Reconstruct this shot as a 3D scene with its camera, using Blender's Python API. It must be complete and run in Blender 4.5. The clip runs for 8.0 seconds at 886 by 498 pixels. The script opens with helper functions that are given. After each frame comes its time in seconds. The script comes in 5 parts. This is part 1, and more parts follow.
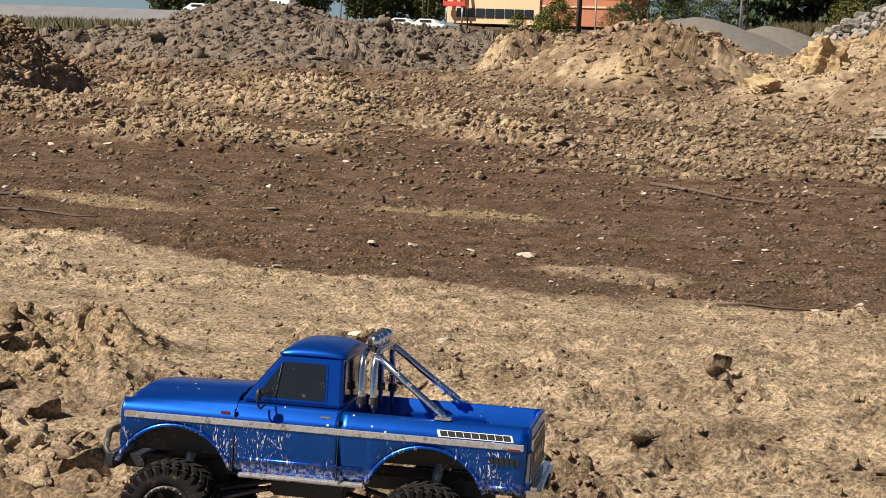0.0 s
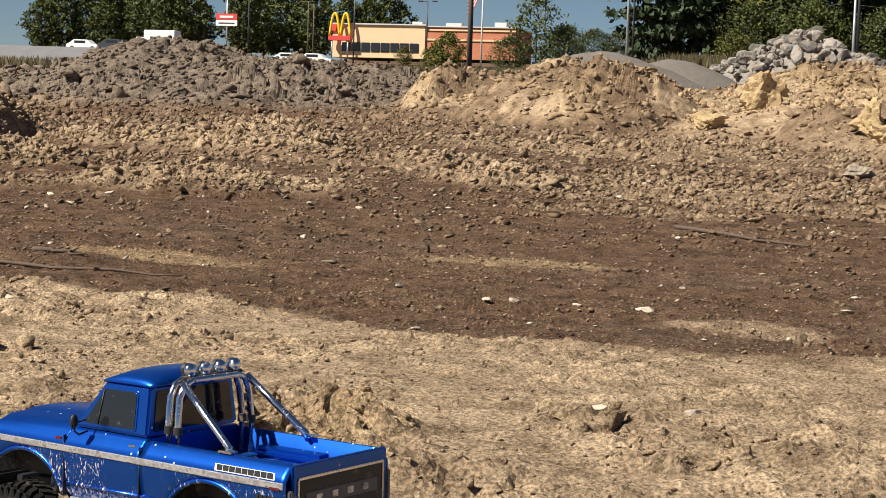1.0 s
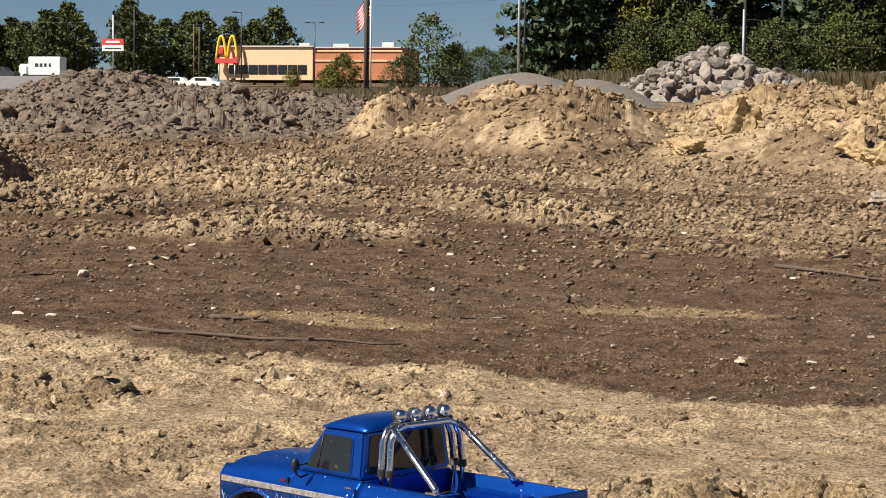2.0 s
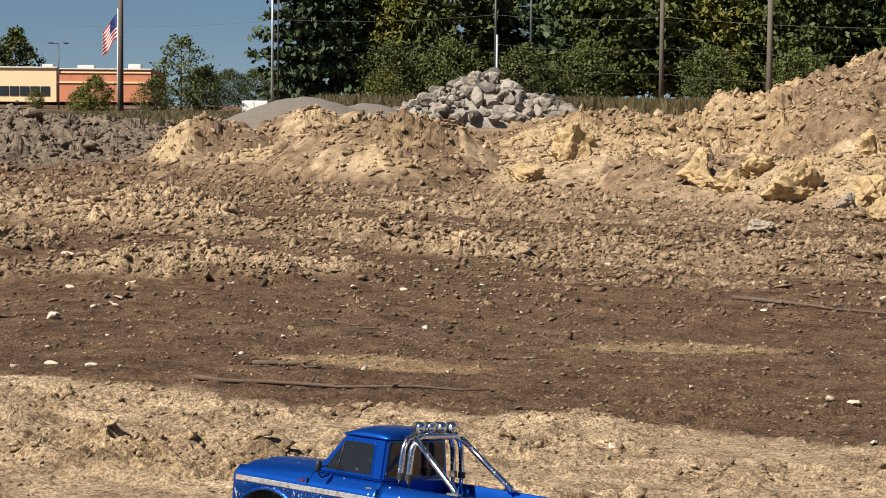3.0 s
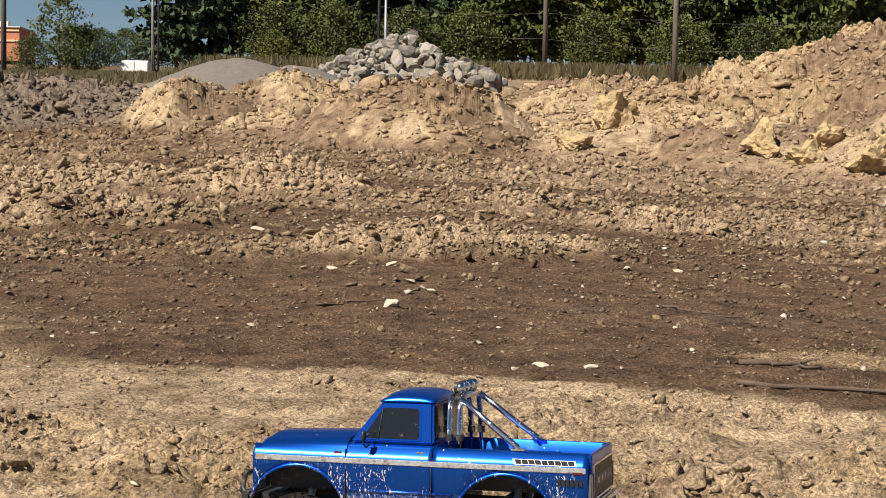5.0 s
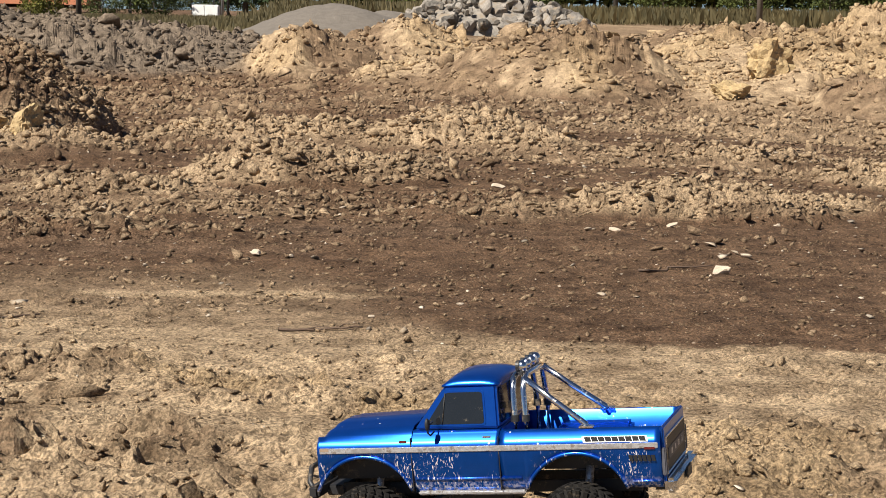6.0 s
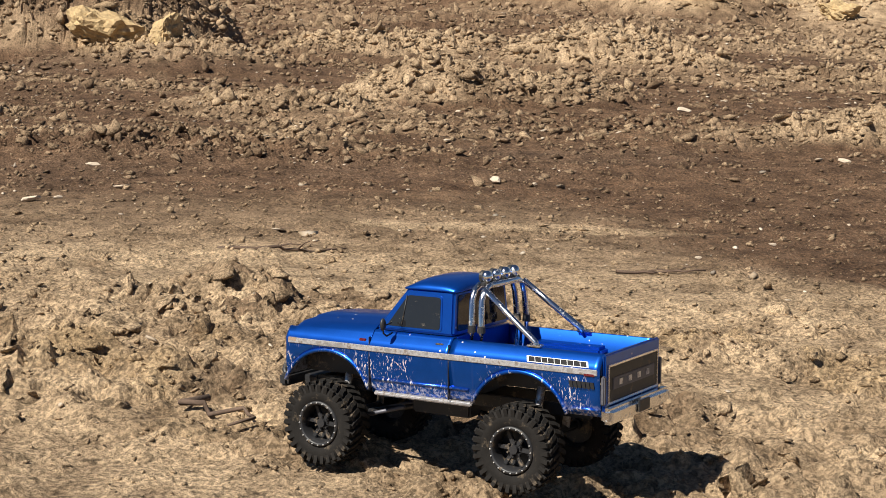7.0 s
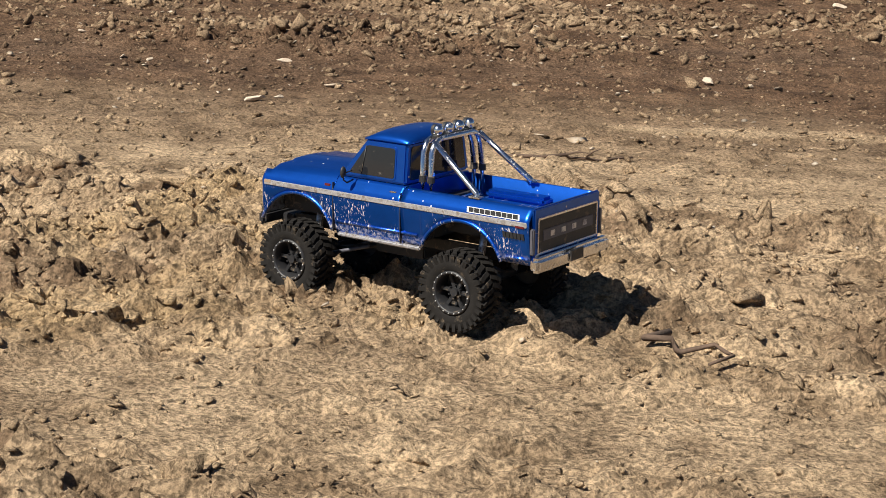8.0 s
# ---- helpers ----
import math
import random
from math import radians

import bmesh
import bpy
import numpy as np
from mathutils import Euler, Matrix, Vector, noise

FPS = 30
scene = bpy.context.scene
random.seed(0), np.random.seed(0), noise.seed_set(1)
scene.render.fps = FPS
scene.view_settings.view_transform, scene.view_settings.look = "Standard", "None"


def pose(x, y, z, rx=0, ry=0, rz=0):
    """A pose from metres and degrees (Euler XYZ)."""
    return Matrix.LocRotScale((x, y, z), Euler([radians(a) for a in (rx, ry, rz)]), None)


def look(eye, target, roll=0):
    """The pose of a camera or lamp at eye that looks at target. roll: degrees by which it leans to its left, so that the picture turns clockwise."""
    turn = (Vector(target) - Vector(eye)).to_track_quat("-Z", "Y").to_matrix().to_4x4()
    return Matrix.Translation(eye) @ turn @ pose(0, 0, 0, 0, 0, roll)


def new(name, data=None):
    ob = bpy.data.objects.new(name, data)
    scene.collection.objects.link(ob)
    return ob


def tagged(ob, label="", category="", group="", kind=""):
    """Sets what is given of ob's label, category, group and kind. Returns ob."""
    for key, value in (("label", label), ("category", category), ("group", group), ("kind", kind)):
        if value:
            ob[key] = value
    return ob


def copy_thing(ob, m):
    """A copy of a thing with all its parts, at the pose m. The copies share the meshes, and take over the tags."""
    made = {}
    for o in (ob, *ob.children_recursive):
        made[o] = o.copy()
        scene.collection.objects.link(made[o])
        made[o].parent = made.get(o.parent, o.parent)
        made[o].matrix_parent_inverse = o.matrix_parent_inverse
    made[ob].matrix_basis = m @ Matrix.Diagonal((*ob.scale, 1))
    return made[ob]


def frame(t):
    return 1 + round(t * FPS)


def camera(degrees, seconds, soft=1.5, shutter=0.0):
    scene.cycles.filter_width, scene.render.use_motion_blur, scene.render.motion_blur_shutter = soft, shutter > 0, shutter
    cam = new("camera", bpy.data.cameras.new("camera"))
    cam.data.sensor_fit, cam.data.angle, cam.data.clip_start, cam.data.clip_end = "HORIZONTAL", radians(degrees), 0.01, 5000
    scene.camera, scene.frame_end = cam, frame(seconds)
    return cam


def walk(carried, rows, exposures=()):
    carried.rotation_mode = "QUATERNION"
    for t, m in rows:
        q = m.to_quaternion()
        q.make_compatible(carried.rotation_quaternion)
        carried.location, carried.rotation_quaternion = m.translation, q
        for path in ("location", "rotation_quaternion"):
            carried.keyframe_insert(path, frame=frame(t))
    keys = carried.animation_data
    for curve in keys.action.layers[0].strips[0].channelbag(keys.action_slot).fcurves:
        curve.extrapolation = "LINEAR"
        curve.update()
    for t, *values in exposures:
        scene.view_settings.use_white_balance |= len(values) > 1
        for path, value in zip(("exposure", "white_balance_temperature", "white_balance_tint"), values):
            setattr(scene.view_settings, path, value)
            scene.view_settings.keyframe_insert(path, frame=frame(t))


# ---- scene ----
cam = camera(29.24, 8.0, soft=0.9)
PATH = [
    (0, (2.135, -6.824, 0.508), (1.539, -4.924, 0.321), 2.5),
    (0.5, (1.87, -6.83, 0.512), (1.347, -4.906, 0.356), 2.5),
    (1, (1.431, -6.861, 0.538), (0.964, -4.922, 0.395), 1.9),
    (1.2, (1.22, -6.862, 0.568), (0.766, -4.919, 0.428), 1.6),
    (2.3, (0.057, -7.03, 0.665), (-0.2, -5.05, 0.558), 0.4),
    (2.5, (-0.156, -6.996, 0.672), (-0.349, -5.008, 0.573), 0.4),
    (3, (-0.697, -6.916, 0.689), (-0.734, -4.918, 0.6), 0.5),
    (3.5, (-1.222, -6.789, 0.706), (-1.184, -4.792, 0.608), 0.6),
    (4, (-1.721, -6.659, 0.712), (-1.629, -4.664, 0.606), 0.5),
    (4.2, (-1.912, -6.59, 0.728), (-1.798, -4.596, 0.621), 0.5),
    (5.3, (-2.945, -6.207, 0.709), (-2.821, -4.216, 0.562), 1.1),
    (5.5, (-3.146, -6.144, 0.715), (-3.043, -4.153, 0.555), 1.1),
    (6, (-3.631, -6.01, 0.751), (-3.572, -4.021, 0.554), 1.0),
    (6.5, (-4.065, -5.825, 0.745), (-4.012, -3.84, 0.504), 1.6),
    (7, (-4.485, -5.662, 0.759), (-4.438, -3.685, 0.458), 2.1),
    (7.5, (-4.887, -5.517, 0.748), (-4.844, -3.552, 0.378), 2.5),
    (8, (-5.24, -5.404, 0.744), (-5.178, -3.452, 0.314), 2.7),
]
walk(cam, [(t, look(eye, target, roll)) for t, eye, target, roll in PATH])

# world and sun
SUN_DIR = Vector((-0.51, -0.47, 0.78)).normalized()
world = bpy.data.worlds.new("world")
scene.world = world
world.use_nodes = True
wn = world.node_tree.nodes
sky = wn.new("ShaderNodeTexSky")
sky.sky_type = "NISHITA"
sky.sun_disc = False
sky.sun_elevation = math.asin(SUN_DIR.z)
sky.sun_rotation = math.atan2(SUN_DIR.x, SUN_DIR.y)
sky.air_density, sky.dust_density, sky.ozone_density = 0.8, 0.05, 5.0
wn["Background"].inputs["Strength"].default_value = 0.034
world.node_tree.links.new(sky.outputs[0], wn["Background"].inputs["Color"])
sun = new("sun", bpy.data.lights.new("sun", "SUN"))
sun.data.energy, sun.data.angle, sun.data.color = 5.0, radians(0.53), (1.0, 0.945, 0.84)
sun.matrix_world = look(SUN_DIR * 50, (0, 0, 0))
scene.view_settings.exposure = 0.74


# ---------- materials ----------
def material(name, color, rough=0.8, metal=0.0, vary=0.25, scale=30.0, fine=150.0, bump=0.2, depth=0.004, coat=0.0, coords="Object", dirt=None, dirt_amount=0.0, dirt_scale=40.0, per=None):
    """A principled surface with two scales of variation, relief and optional dirt."""
    m = bpy.data.materials.new(name)
    m.use_nodes = True
    n, l = m.node_tree.nodes, m.node_tree.links
    b = n["Principled BSDF"]
    tc = n.new("ShaderNodeTexCoord")
    n1 = n.new("ShaderNodeTexNoise")
    n1.inputs["Scale"].default_value, n1.inputs["Detail"].default_value = scale, 5
    n2 = n.new("ShaderNodeTexNoise")
    n2.inputs["Scale"].default_value, n2.inputs["Detail"].default_value = fine, 4
    for q in (n1, n2):
        l.new(tc.outputs[coords], q.inputs["Vector"])
    add = n.new("ShaderNodeMath")
    add.operation = "ADD"
    l.new(n1.outputs["Fac"], add.inputs[0])
    l.new(n2.outputs["Fac"], add.inputs[1])
    last = add.outputs[0]
    if per:
        src = n.new("ShaderNodeObjectInfo") if per == "object" else n.new("ShaderNodeNewGeometry")
        a2 = n.new("ShaderNodeMath")
        a2.operation = "MULTIPLY_ADD"
        l.new(src.outputs["Random" if per == "object" else "Random Per Island"], a2.inputs[0])
        a2.inputs[1].default_value = 0.9
        l.new(last, a2.inputs[2])
        sub = n.new("ShaderNodeMath")
        sub.operation = "SUBTRACT"
        l.new(a2.outputs[0], sub.inputs[0])
        sub.inputs[1].default_value = 0.45
        last = sub.outputs[0]
    ramp = n.new("ShaderNodeMapRange")
    ramp.inputs["From Min"].default_value, ramp.inputs["From Max"].default_value = 0.6, 1.4
    ramp.inputs["To Min"].default_value, ramp.inputs["To Max"].default_value = 1 - vary, 1 + vary
    l.new(last, ramp.inputs["Value"])
    mul = n.new("ShaderNodeVectorMath")
    mul.operation = "SCALE"
    mul.inputs[0].default_value = color
    l.new(ramp.outputs[0], mul.inputs["Scale"])
    col = mul.outputs[0]
    if dirt:
        n3 = n.new("ShaderNodeTexNoise")
        n3.inputs["Scale"].default_value, n3.inputs["Detail"].default_value, n3.inputs["Roughness"].default_value = dirt_scale, 8, 0.7
        l.new(tc.outputs[coords], n3.inputs["Vector"])
        r3 = n.new("ShaderNodeMapRange")
        r3.inputs["From Min"].default_value, r3.inputs["From Max"].default_value = 0.62 - dirt_amount * 0.3, 0.72 - dirt_amount * 0.2
        l.new(n3.outputs["Fac"], r3.inputs["Value"])
        mix = n.new("ShaderNodeMix")
        mix.data_type = "RGBA"
        l.new(r3.outputs[0], mix.inputs["Factor"])
        l.new(col, mix.inputs["A"])
        mix.inputs["B"].default_value = (*dirt, 1)
        col = mix.outputs["Result"]
        rr = n.new("ShaderNodeMapRange")
        rr.inputs["To Min"].default_value, rr.inputs["To Max"].default_value = rough, 0.9
        l.new(r3.outputs[0], rr.inputs["Value"])
        l.new(rr.outputs[0], b.inputs["Roughness"])
        rm = n.new("ShaderNodeMapRange")
        rm.inputs["To Min"].default_value, rm.inputs["To Max"].default_value = metal, 0.0
        l.new(r3.outputs[0], rm.inputs["Value"])
        l.new(rm.outputs[0], b.inputs["Metallic"])
    else:
        b.inputs["Roughness"].default_value = rough
        b.inputs["Metallic"].default_value = metal
    l.new(col, b.inputs["Base Color"])
    b.inputs["Coat Weight"].default_value = coat
    b.inputs["Coat Roughness"].default_value = 0.12
    if bump:
        bp = n.new("ShaderNodeBump")
        bp.inputs["Strength"].default_value, bp.inputs["Distance"].default_value = bump, depth
        l.new(add.outputs[0], bp.inputs["Height"])
        l.new(bp.outputs[0], b.inputs["Normal"])
    return m


def soil_material(name, fine_scale=1.0):
    """Earth whose moisture (and painted shade), clay and grey share come from the surface's own soil attribute."""
    m = bpy.data.materials.new(name)
    m.use_nodes = True
    n, l = m.node_tree.nodes, m.node_tree.links
    b = n["Principled BSDF"]
    b.inputs["Roughness"].default_value = 0.95
    b.inputs["Specular IOR Level"].default_value = 0.15
    at = n.new("ShaderNodeAttribute")
    at.attribute_name = "soil"
    sep = n.new("ShaderNodeSeparateColor")
    l.new(at.outputs["Color"], sep.inputs[0])
    tc = n.new("ShaderNodeTexCoord")

    def noise_node(scale, detail=6, rough=0.6):
        q = n.new("ShaderNodeTexNoise")
        q.inputs["Scale"].default_value, q.inputs["Detail"].default_value, q.inputs["Roughness"].default_value = scale, detail, rough
        l.new(tc.outputs["Object"], q.inputs["Vector"])
        return q

    def mix(fac, a, bb):
        q = n.new("ShaderNodeMix")
        q.data_type = "RGBA"
        for value, key in ((fac, "Factor"), (a, "A"), (bb, "B")):
            if isinstance(value, tuple):
                q.inputs[key].default_value = (*value, 1)
            else:
                l.new(value, q.inputs[key])
        return q.outputs["Result"]

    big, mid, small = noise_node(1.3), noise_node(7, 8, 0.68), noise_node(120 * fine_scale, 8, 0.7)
    wide = n.new("ShaderNodeMapRange")
    wide.inputs["From Min"].default_value, wide.inputs["From Max"].default_value = 0.34, 0.66
    l.new(mid.outputs["Fac"], wide.inputs["Value"])
    tan = mix(wide.outputs[0], (0.215, 0.147, 0.089), (0.57, 0.417, 0.265))
    dark = mix(wide.outputs[0], (0.068, 0.039, 0.023), (0.185, 0.112, 0.067))
    yellow = mix(wide.outputs[0], (0.27, 0.183, 0.098), (0.54, 0.385, 0.215))
    grey = mix(wide.outputs[0], (0.095, 0.072, 0.053), (0.265, 0.203, 0.15))

    def sharpen(sock, lo=0.35, hi=0.65, amount=0.35):
        q = n.new("ShaderNodeMath")
        q.operation = "MULTIPLY_ADD"
        l.new(big.outputs["Fac"], q.inputs[0])
        q.inputs[1].default_value = amount
        l.new(sock, q.inputs[2])
        q2 = n.new("ShaderNodeMath")
        q2.operation = "MULTIPLY_ADD"
        l.new(small.outputs["Fac"], q2.inputs[0])
        q2.inputs[1].default_value = 0.5
        l.new(q.outputs[0], q2.inputs[2])
        r = n.new("ShaderNodeMapRange")
        shift = amount * 0.5 + 0.25
        r.inputs["From Min"].default_value, r.inputs["From Max"].default_value = lo + shift - 0.15, hi + shift + 0.15
        l.new(q2.outputs[0], r.inputs["Value"])
        return r.outputs[0]

    col = mix(sharpen(sep.outputs["Red"]), tan, dark)
    col = mix(sharpen(sep.outputs["Green"]), col, yellow)
    col = mix(sharpen(sep.outputs["Blue"]), col, grey)
    # fine soil grain, contrast raised to put crevice shade into the colour
    grain_shade = n.new("ShaderNodeMapRange")
    grain_shade.inputs["From Min"].default_value, grain_shade.inputs["From Max"].default_value = 0.43, 0.58
    grain_shade.inputs["To Min"].default_value, grain_shade.inputs["To Max"].default_value = 0.58, 1.42
    l.new(small.outputs["Fac"], grain_shade.inputs["Value"])
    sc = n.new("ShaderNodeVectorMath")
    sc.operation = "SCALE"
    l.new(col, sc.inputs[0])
    l.new(grain_shade.outputs[0], sc.inputs["Scale"])
    # pits darkened in the colour to stand in for their shadow, and pale crumbs
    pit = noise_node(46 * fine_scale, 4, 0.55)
    pit_shade = n.new("ShaderNodeMapRange")
    pit_shade.inputs["From Min"].default_value, pit_shade.inputs["From Max"].default_value = 0.575, 0.66
    pit_shade.inputs["To Min"].default_value, pit_shade.inputs["To Max"].default_value = 1.0, 0.45
    l.new(pit.outputs["Fac"], pit_shade.inputs["Value"])
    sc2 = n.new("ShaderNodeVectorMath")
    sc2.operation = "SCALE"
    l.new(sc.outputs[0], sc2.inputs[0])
    l.new(pit_shade.outputs[0], sc2.inputs["Scale"])
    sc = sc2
    vor = n.new("ShaderNodeTexVoronoi")
    vor.inputs["Scale"].default_value = 55 * fine_scale
    l.new(tc.outputs["Object"], vor.inputs["Vector"])
    crumb = n.new("ShaderNodeMapRange")
    crumb.inputs["From Min"].default_value, crumb.inputs["From Max"].default_value = 0.13, 0.09
    l.new(vor.outputs["Distance"], crumb.inputs["Value"])
    out = mix(crumb.outputs[0], sc.outputs[0], (0.42, 0.31, 0.21))
    l.new(out, b.inputs["Base Color"])
    ad = n.new("ShaderNodeMath")
    ad.operation = "MULTIPLY_ADD"
    l.new(mid.outputs["Fac"], ad.inputs[0])
    ad.inputs[1].default_value = 3.0
    l.new(small.outputs["Fac"], ad.inputs[2])
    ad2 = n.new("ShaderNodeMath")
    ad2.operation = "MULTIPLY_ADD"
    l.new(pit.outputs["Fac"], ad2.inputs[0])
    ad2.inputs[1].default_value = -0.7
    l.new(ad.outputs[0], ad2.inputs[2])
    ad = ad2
    bp = n.new("ShaderNodeBump")
    bp.inputs["Strength"].default_value, bp.inputs["Distance"].default_value = 1.0, 0.012 / fine_scale
    l.new(ad.outputs[0], bp.inputs["Height"])
    l.new(bp.outputs[0], b.inputs["Normal"])
    return m


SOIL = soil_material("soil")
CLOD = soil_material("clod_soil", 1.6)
STONE = material("pale_stone", (0.40, 0.33, 0.255), 0.9, vary=0.5, scale=25, fine=120, bump=0.4, depth=0.003, per="island", dirt=(0.3, 0.22, 0.14), dirt_amount=0.4, dirt_scale=30)
BOULDER = material("broken_rock", (0.21, 0.185, 0.16), 0.92, vary=0.6, scale=3, fine=14, bump=0.5, depth=0.03, per="object", dirt=(0.25, 0.19, 0.13), dirt_amount=0.35, dirt_scale=2.5)
YROCK = material("yellow_clay_block", (0.42, 0.30, 0.155), 0.95, vary=0.5, scale=9, fine=60, bump=0.6, depth=0.02, dirt=(0.30, 0.2, 0.1), dirt_amount=0.4, dirt_scale=8)
GRAVEL = material("grey_gravel", (0.15, 0.127, 0.105), 0.95, vary=0.3, scale=6, fine=40, bump=0.6, depth=0.03)
STICK = material("weathered_wood", (0.10, 0.065, 0.045), 0.9, vary=0.4, scale=40, fine=200, bump=0.4, depth=0.002)
BARK = material("bark", (0.11, 0.085, 0.065), 0.95, vary=0.4, scale=4, fine=25, bump=0.6, depth=0.03)
POLEWOOD = material("pole_wood", (0.11, 0.088, 0.068), 0.9, vary=0.3, scale=2, fine=20, bump=0.3, depth=0.01)
METALGREY = material("galvanised_steel", (0.45, 0.46, 0.48), 0.5, 0.6, vary=0.12, scale=3, fine=30, bump=0.0)
DARKPOLE = material("dark_painted_steel", (0.05, 0.05, 0.055), 0.5, 0.3, vary=0.15, scale=3, fine=30, bump=0.0)
WHITE = material("white_paint", (0.78, 0.77, 0.74), 0.6, vary=0.08, scale=2, fine=20, bump=0.05, depth=0.01, dirt=(0.4, 0.36, 0.3), dirt_amount=0.1, dirt_scale=3)
SIGNRED = material("sign_red", (0.62, 0.06, 0.05), 0.5, vary=0.1, scale=2, fine=20, bump=0.0)
BRICK = material("orange_brick_wall", (0.50, 0.19, 0.10), 0.85, vary=0.2, scale=0.6, fine=6, bump=0.2, depth=0.02)
CREAM = material("cream_stucco", (0.74, 0.55, 0.33), 0.85, vary=0.1, scale=0.5, fine=5, bump=0.1, depth=0.02)
ARCH = material("arch_yellow", (0.85, 0.55, 0.03), 0.4, vary=0.06, scale=2, fine=20, bump=0.0)
ROOFING = material("roof_membrane", (0.55, 0.54, 0.52), 0.8, vary=0.1, scale=0.6, fine=6, bump=0.1, depth=0.02)
DARKGLASS = material("dark_window_glass", (0.02, 0.022, 0.025), 0.08, vary=0.1, scale=2, fine=20, bump=0.0)
ASPHALT = material("old_asphalt", (0.16, 0.15, 0.15), 0.9, vary=0.2, scale=0.5, fine=8, bump=0.2, depth=0.02)


def leaf_material(name, lo, hi):
    m = bpy.data.materials.new(name)
    m.use_nodes = True
    n, l = m.node_tree.nodes, m.node_tree.links
    b = n["Principled BSDF"]
    g = n.new("ShaderNodeNewGeometry")
    o = n.new("ShaderNodeObjectInfo")
    tc = n.new("ShaderNodeTexCoord")
    big = n.new("ShaderNodeTexNoise")
    big.inputs["Scale"].default_value = 0.5
    l.new(tc.outputs["Object"], big.inputs["Vector"])
    a = n.new("ShaderNodeMath")
    a.operation = "MULTIPLY_ADD"
    l.new(g.outputs["Random Per Island"], a.inputs[0])
    a.inputs[1].default_value = 0.6
    l.new(big.outputs["Fac"], a.inputs[2])
    a2 = n.new("ShaderNodeMath")
    a2.operation = "MULTIPLY_ADD"
    l.new(o.outputs["Random"], a2.inputs[0])
    a2.inputs[1].default_value = 0.4
    l.new(a.outputs[0], a2.inputs[2])
    r = n.new("ShaderNodeMapRange")
    r.inputs["From Min"].default_value, r.inputs["From Max"].default_value = 0.4, 1.3
    l.new(a2.outputs[0], r.inputs["Value"])
    mx = n.new("ShaderNodeMix")
    mx.data_type = "RGBA"
    l.new(r.outputs[0], mx.inputs["Factor"])
    mx.inputs["A"].default_value, mx.inputs["B"].default_value = (*lo, 1), (*hi, 1)
    l.new(mx.outputs["Result"], b.inputs["Base Color"])
    b.inputs["Roughness"].default_value = 0.65
    b.inputs["Specular IOR Level"].default_value = 0.25
    return m


LEAF = leaf_material("green_leaves", (0.015, 0.022, 0.006), (0.095, 0.112, 0.028))
LEAFYELLOW = leaf_material("yellowing_leaves", (0.04, 0.052, 0.010), (0.15, 0.14, 0.025))
NEEDLE = leaf_material("dark_needles", (0.012, 0.025, 0.012), (0.055, 0.08, 0.035))
SCRUB = leaf_material("dry_scrub", (0.035, 0.032, 0.014), (0.13, 0.10, 0.045))


# ---------- mesh helpers ----------
def part(name, bm, mat, parent=None, label=""):
    me = bpy.data.meshes.new(name)
    bm.to_mesh(me)
    bm.free()
    ob = new(name, me)
    if mat:
        me.materials.append(mat)
    if parent:
        ob.parent = parent
    if label:
        ob["label"] = label
    return ob


def smooth(ob, angle=None):
    for p in ob.data.polygons:
        p.use_smooth = True
    return ob


def mesh_from(name, verts, faces, mat, attr=None):
    """One mesh object from numpy arrays of vertices and equal-sided faces."""
    me = bpy.data.meshes.new(name)
    nv, (nf, k) = len(verts), faces.shape
    me.vertices.add(nv)
    me.vertices.foreach_set("co", np.ascontiguousarray(verts, np.float32).ravel())
    me.loops.add(nf * k)
    me.loops.foreach_set("vertex_index", np.ascontiguousarray(faces, np.int32).ravel())
    me.polygons.add(nf)
    me.polygons.foreach_set("loop_start", np.arange(0, nf * k, k, dtype=np.int32))
    me.update(calc_edges=True)
    if attr is not None:
        a = me.attributes.new("soil", "FLOAT_COLOR", "POINT")
        a.data.foreach_set("color", np.ascontiguousarray(attr, np.float32).ravel())
    me.materials.append(mat)
    return new(name, me)


def box(bm, cx, cy, cz, sx, sy, sz, m=None, bevel=0.0):
    r = bmesh.ops.create_cube(bm, size=1.0)
    vs = r["verts"]
    bmesh.ops.scale(bm, vec=(sx, sy, sz), verts=vs)
    if bevel:
        es = list({e for v in vs for e in v.link_edges})
        vs = [v for v in bmesh.ops.bevel(bm, geom=es, offset=bevel, segments=2, affect="EDGES")["verts"]]
    bmesh.ops.translate(bm, vec=(cx, cy, cz), verts=vs)
    if m is not None:
        bmesh.ops.transform(bm, matrix=m, verts=vs)
    return vs


def tube(bm, points, radius, sides=8, taper=None):
    """A round bar along points."""
    pts = [Vector(p) for p in points]
    rings = []
    for i, p in enumerate(pts):
        d = (pts[min(i + 1, len(pts) - 1)] - pts[max(i - 1, 0)]).normalized()
        q = d.to_track_quat("Z", "Y")
        r = radius if taper is None else taper[i]
        rings.append([bm.verts.new(p + q @ Vector((r * math.cos(2 * math.pi * k / sides), r * math.sin(2 * math.pi * k / sides), 0))) for k in range(sides)])
    for a, c in zip(rings, rings[1:]):
        for k in range(sides):
            f = bm.faces.new((a[k], a[(k + 1) % sides], c[(k + 1) % sides], c[k]))
            f.smooth = True
    bm.faces.new(list(reversed(rings[0])))
    bm.faces.new(rings[-1])


def empty(name, m, label, category, group="", kind=""):
    ob = new(name)
    ob.matrix_world = m
    ob.empty_display_size = 0.1
    return tagged(ob, label, category, group, kind)


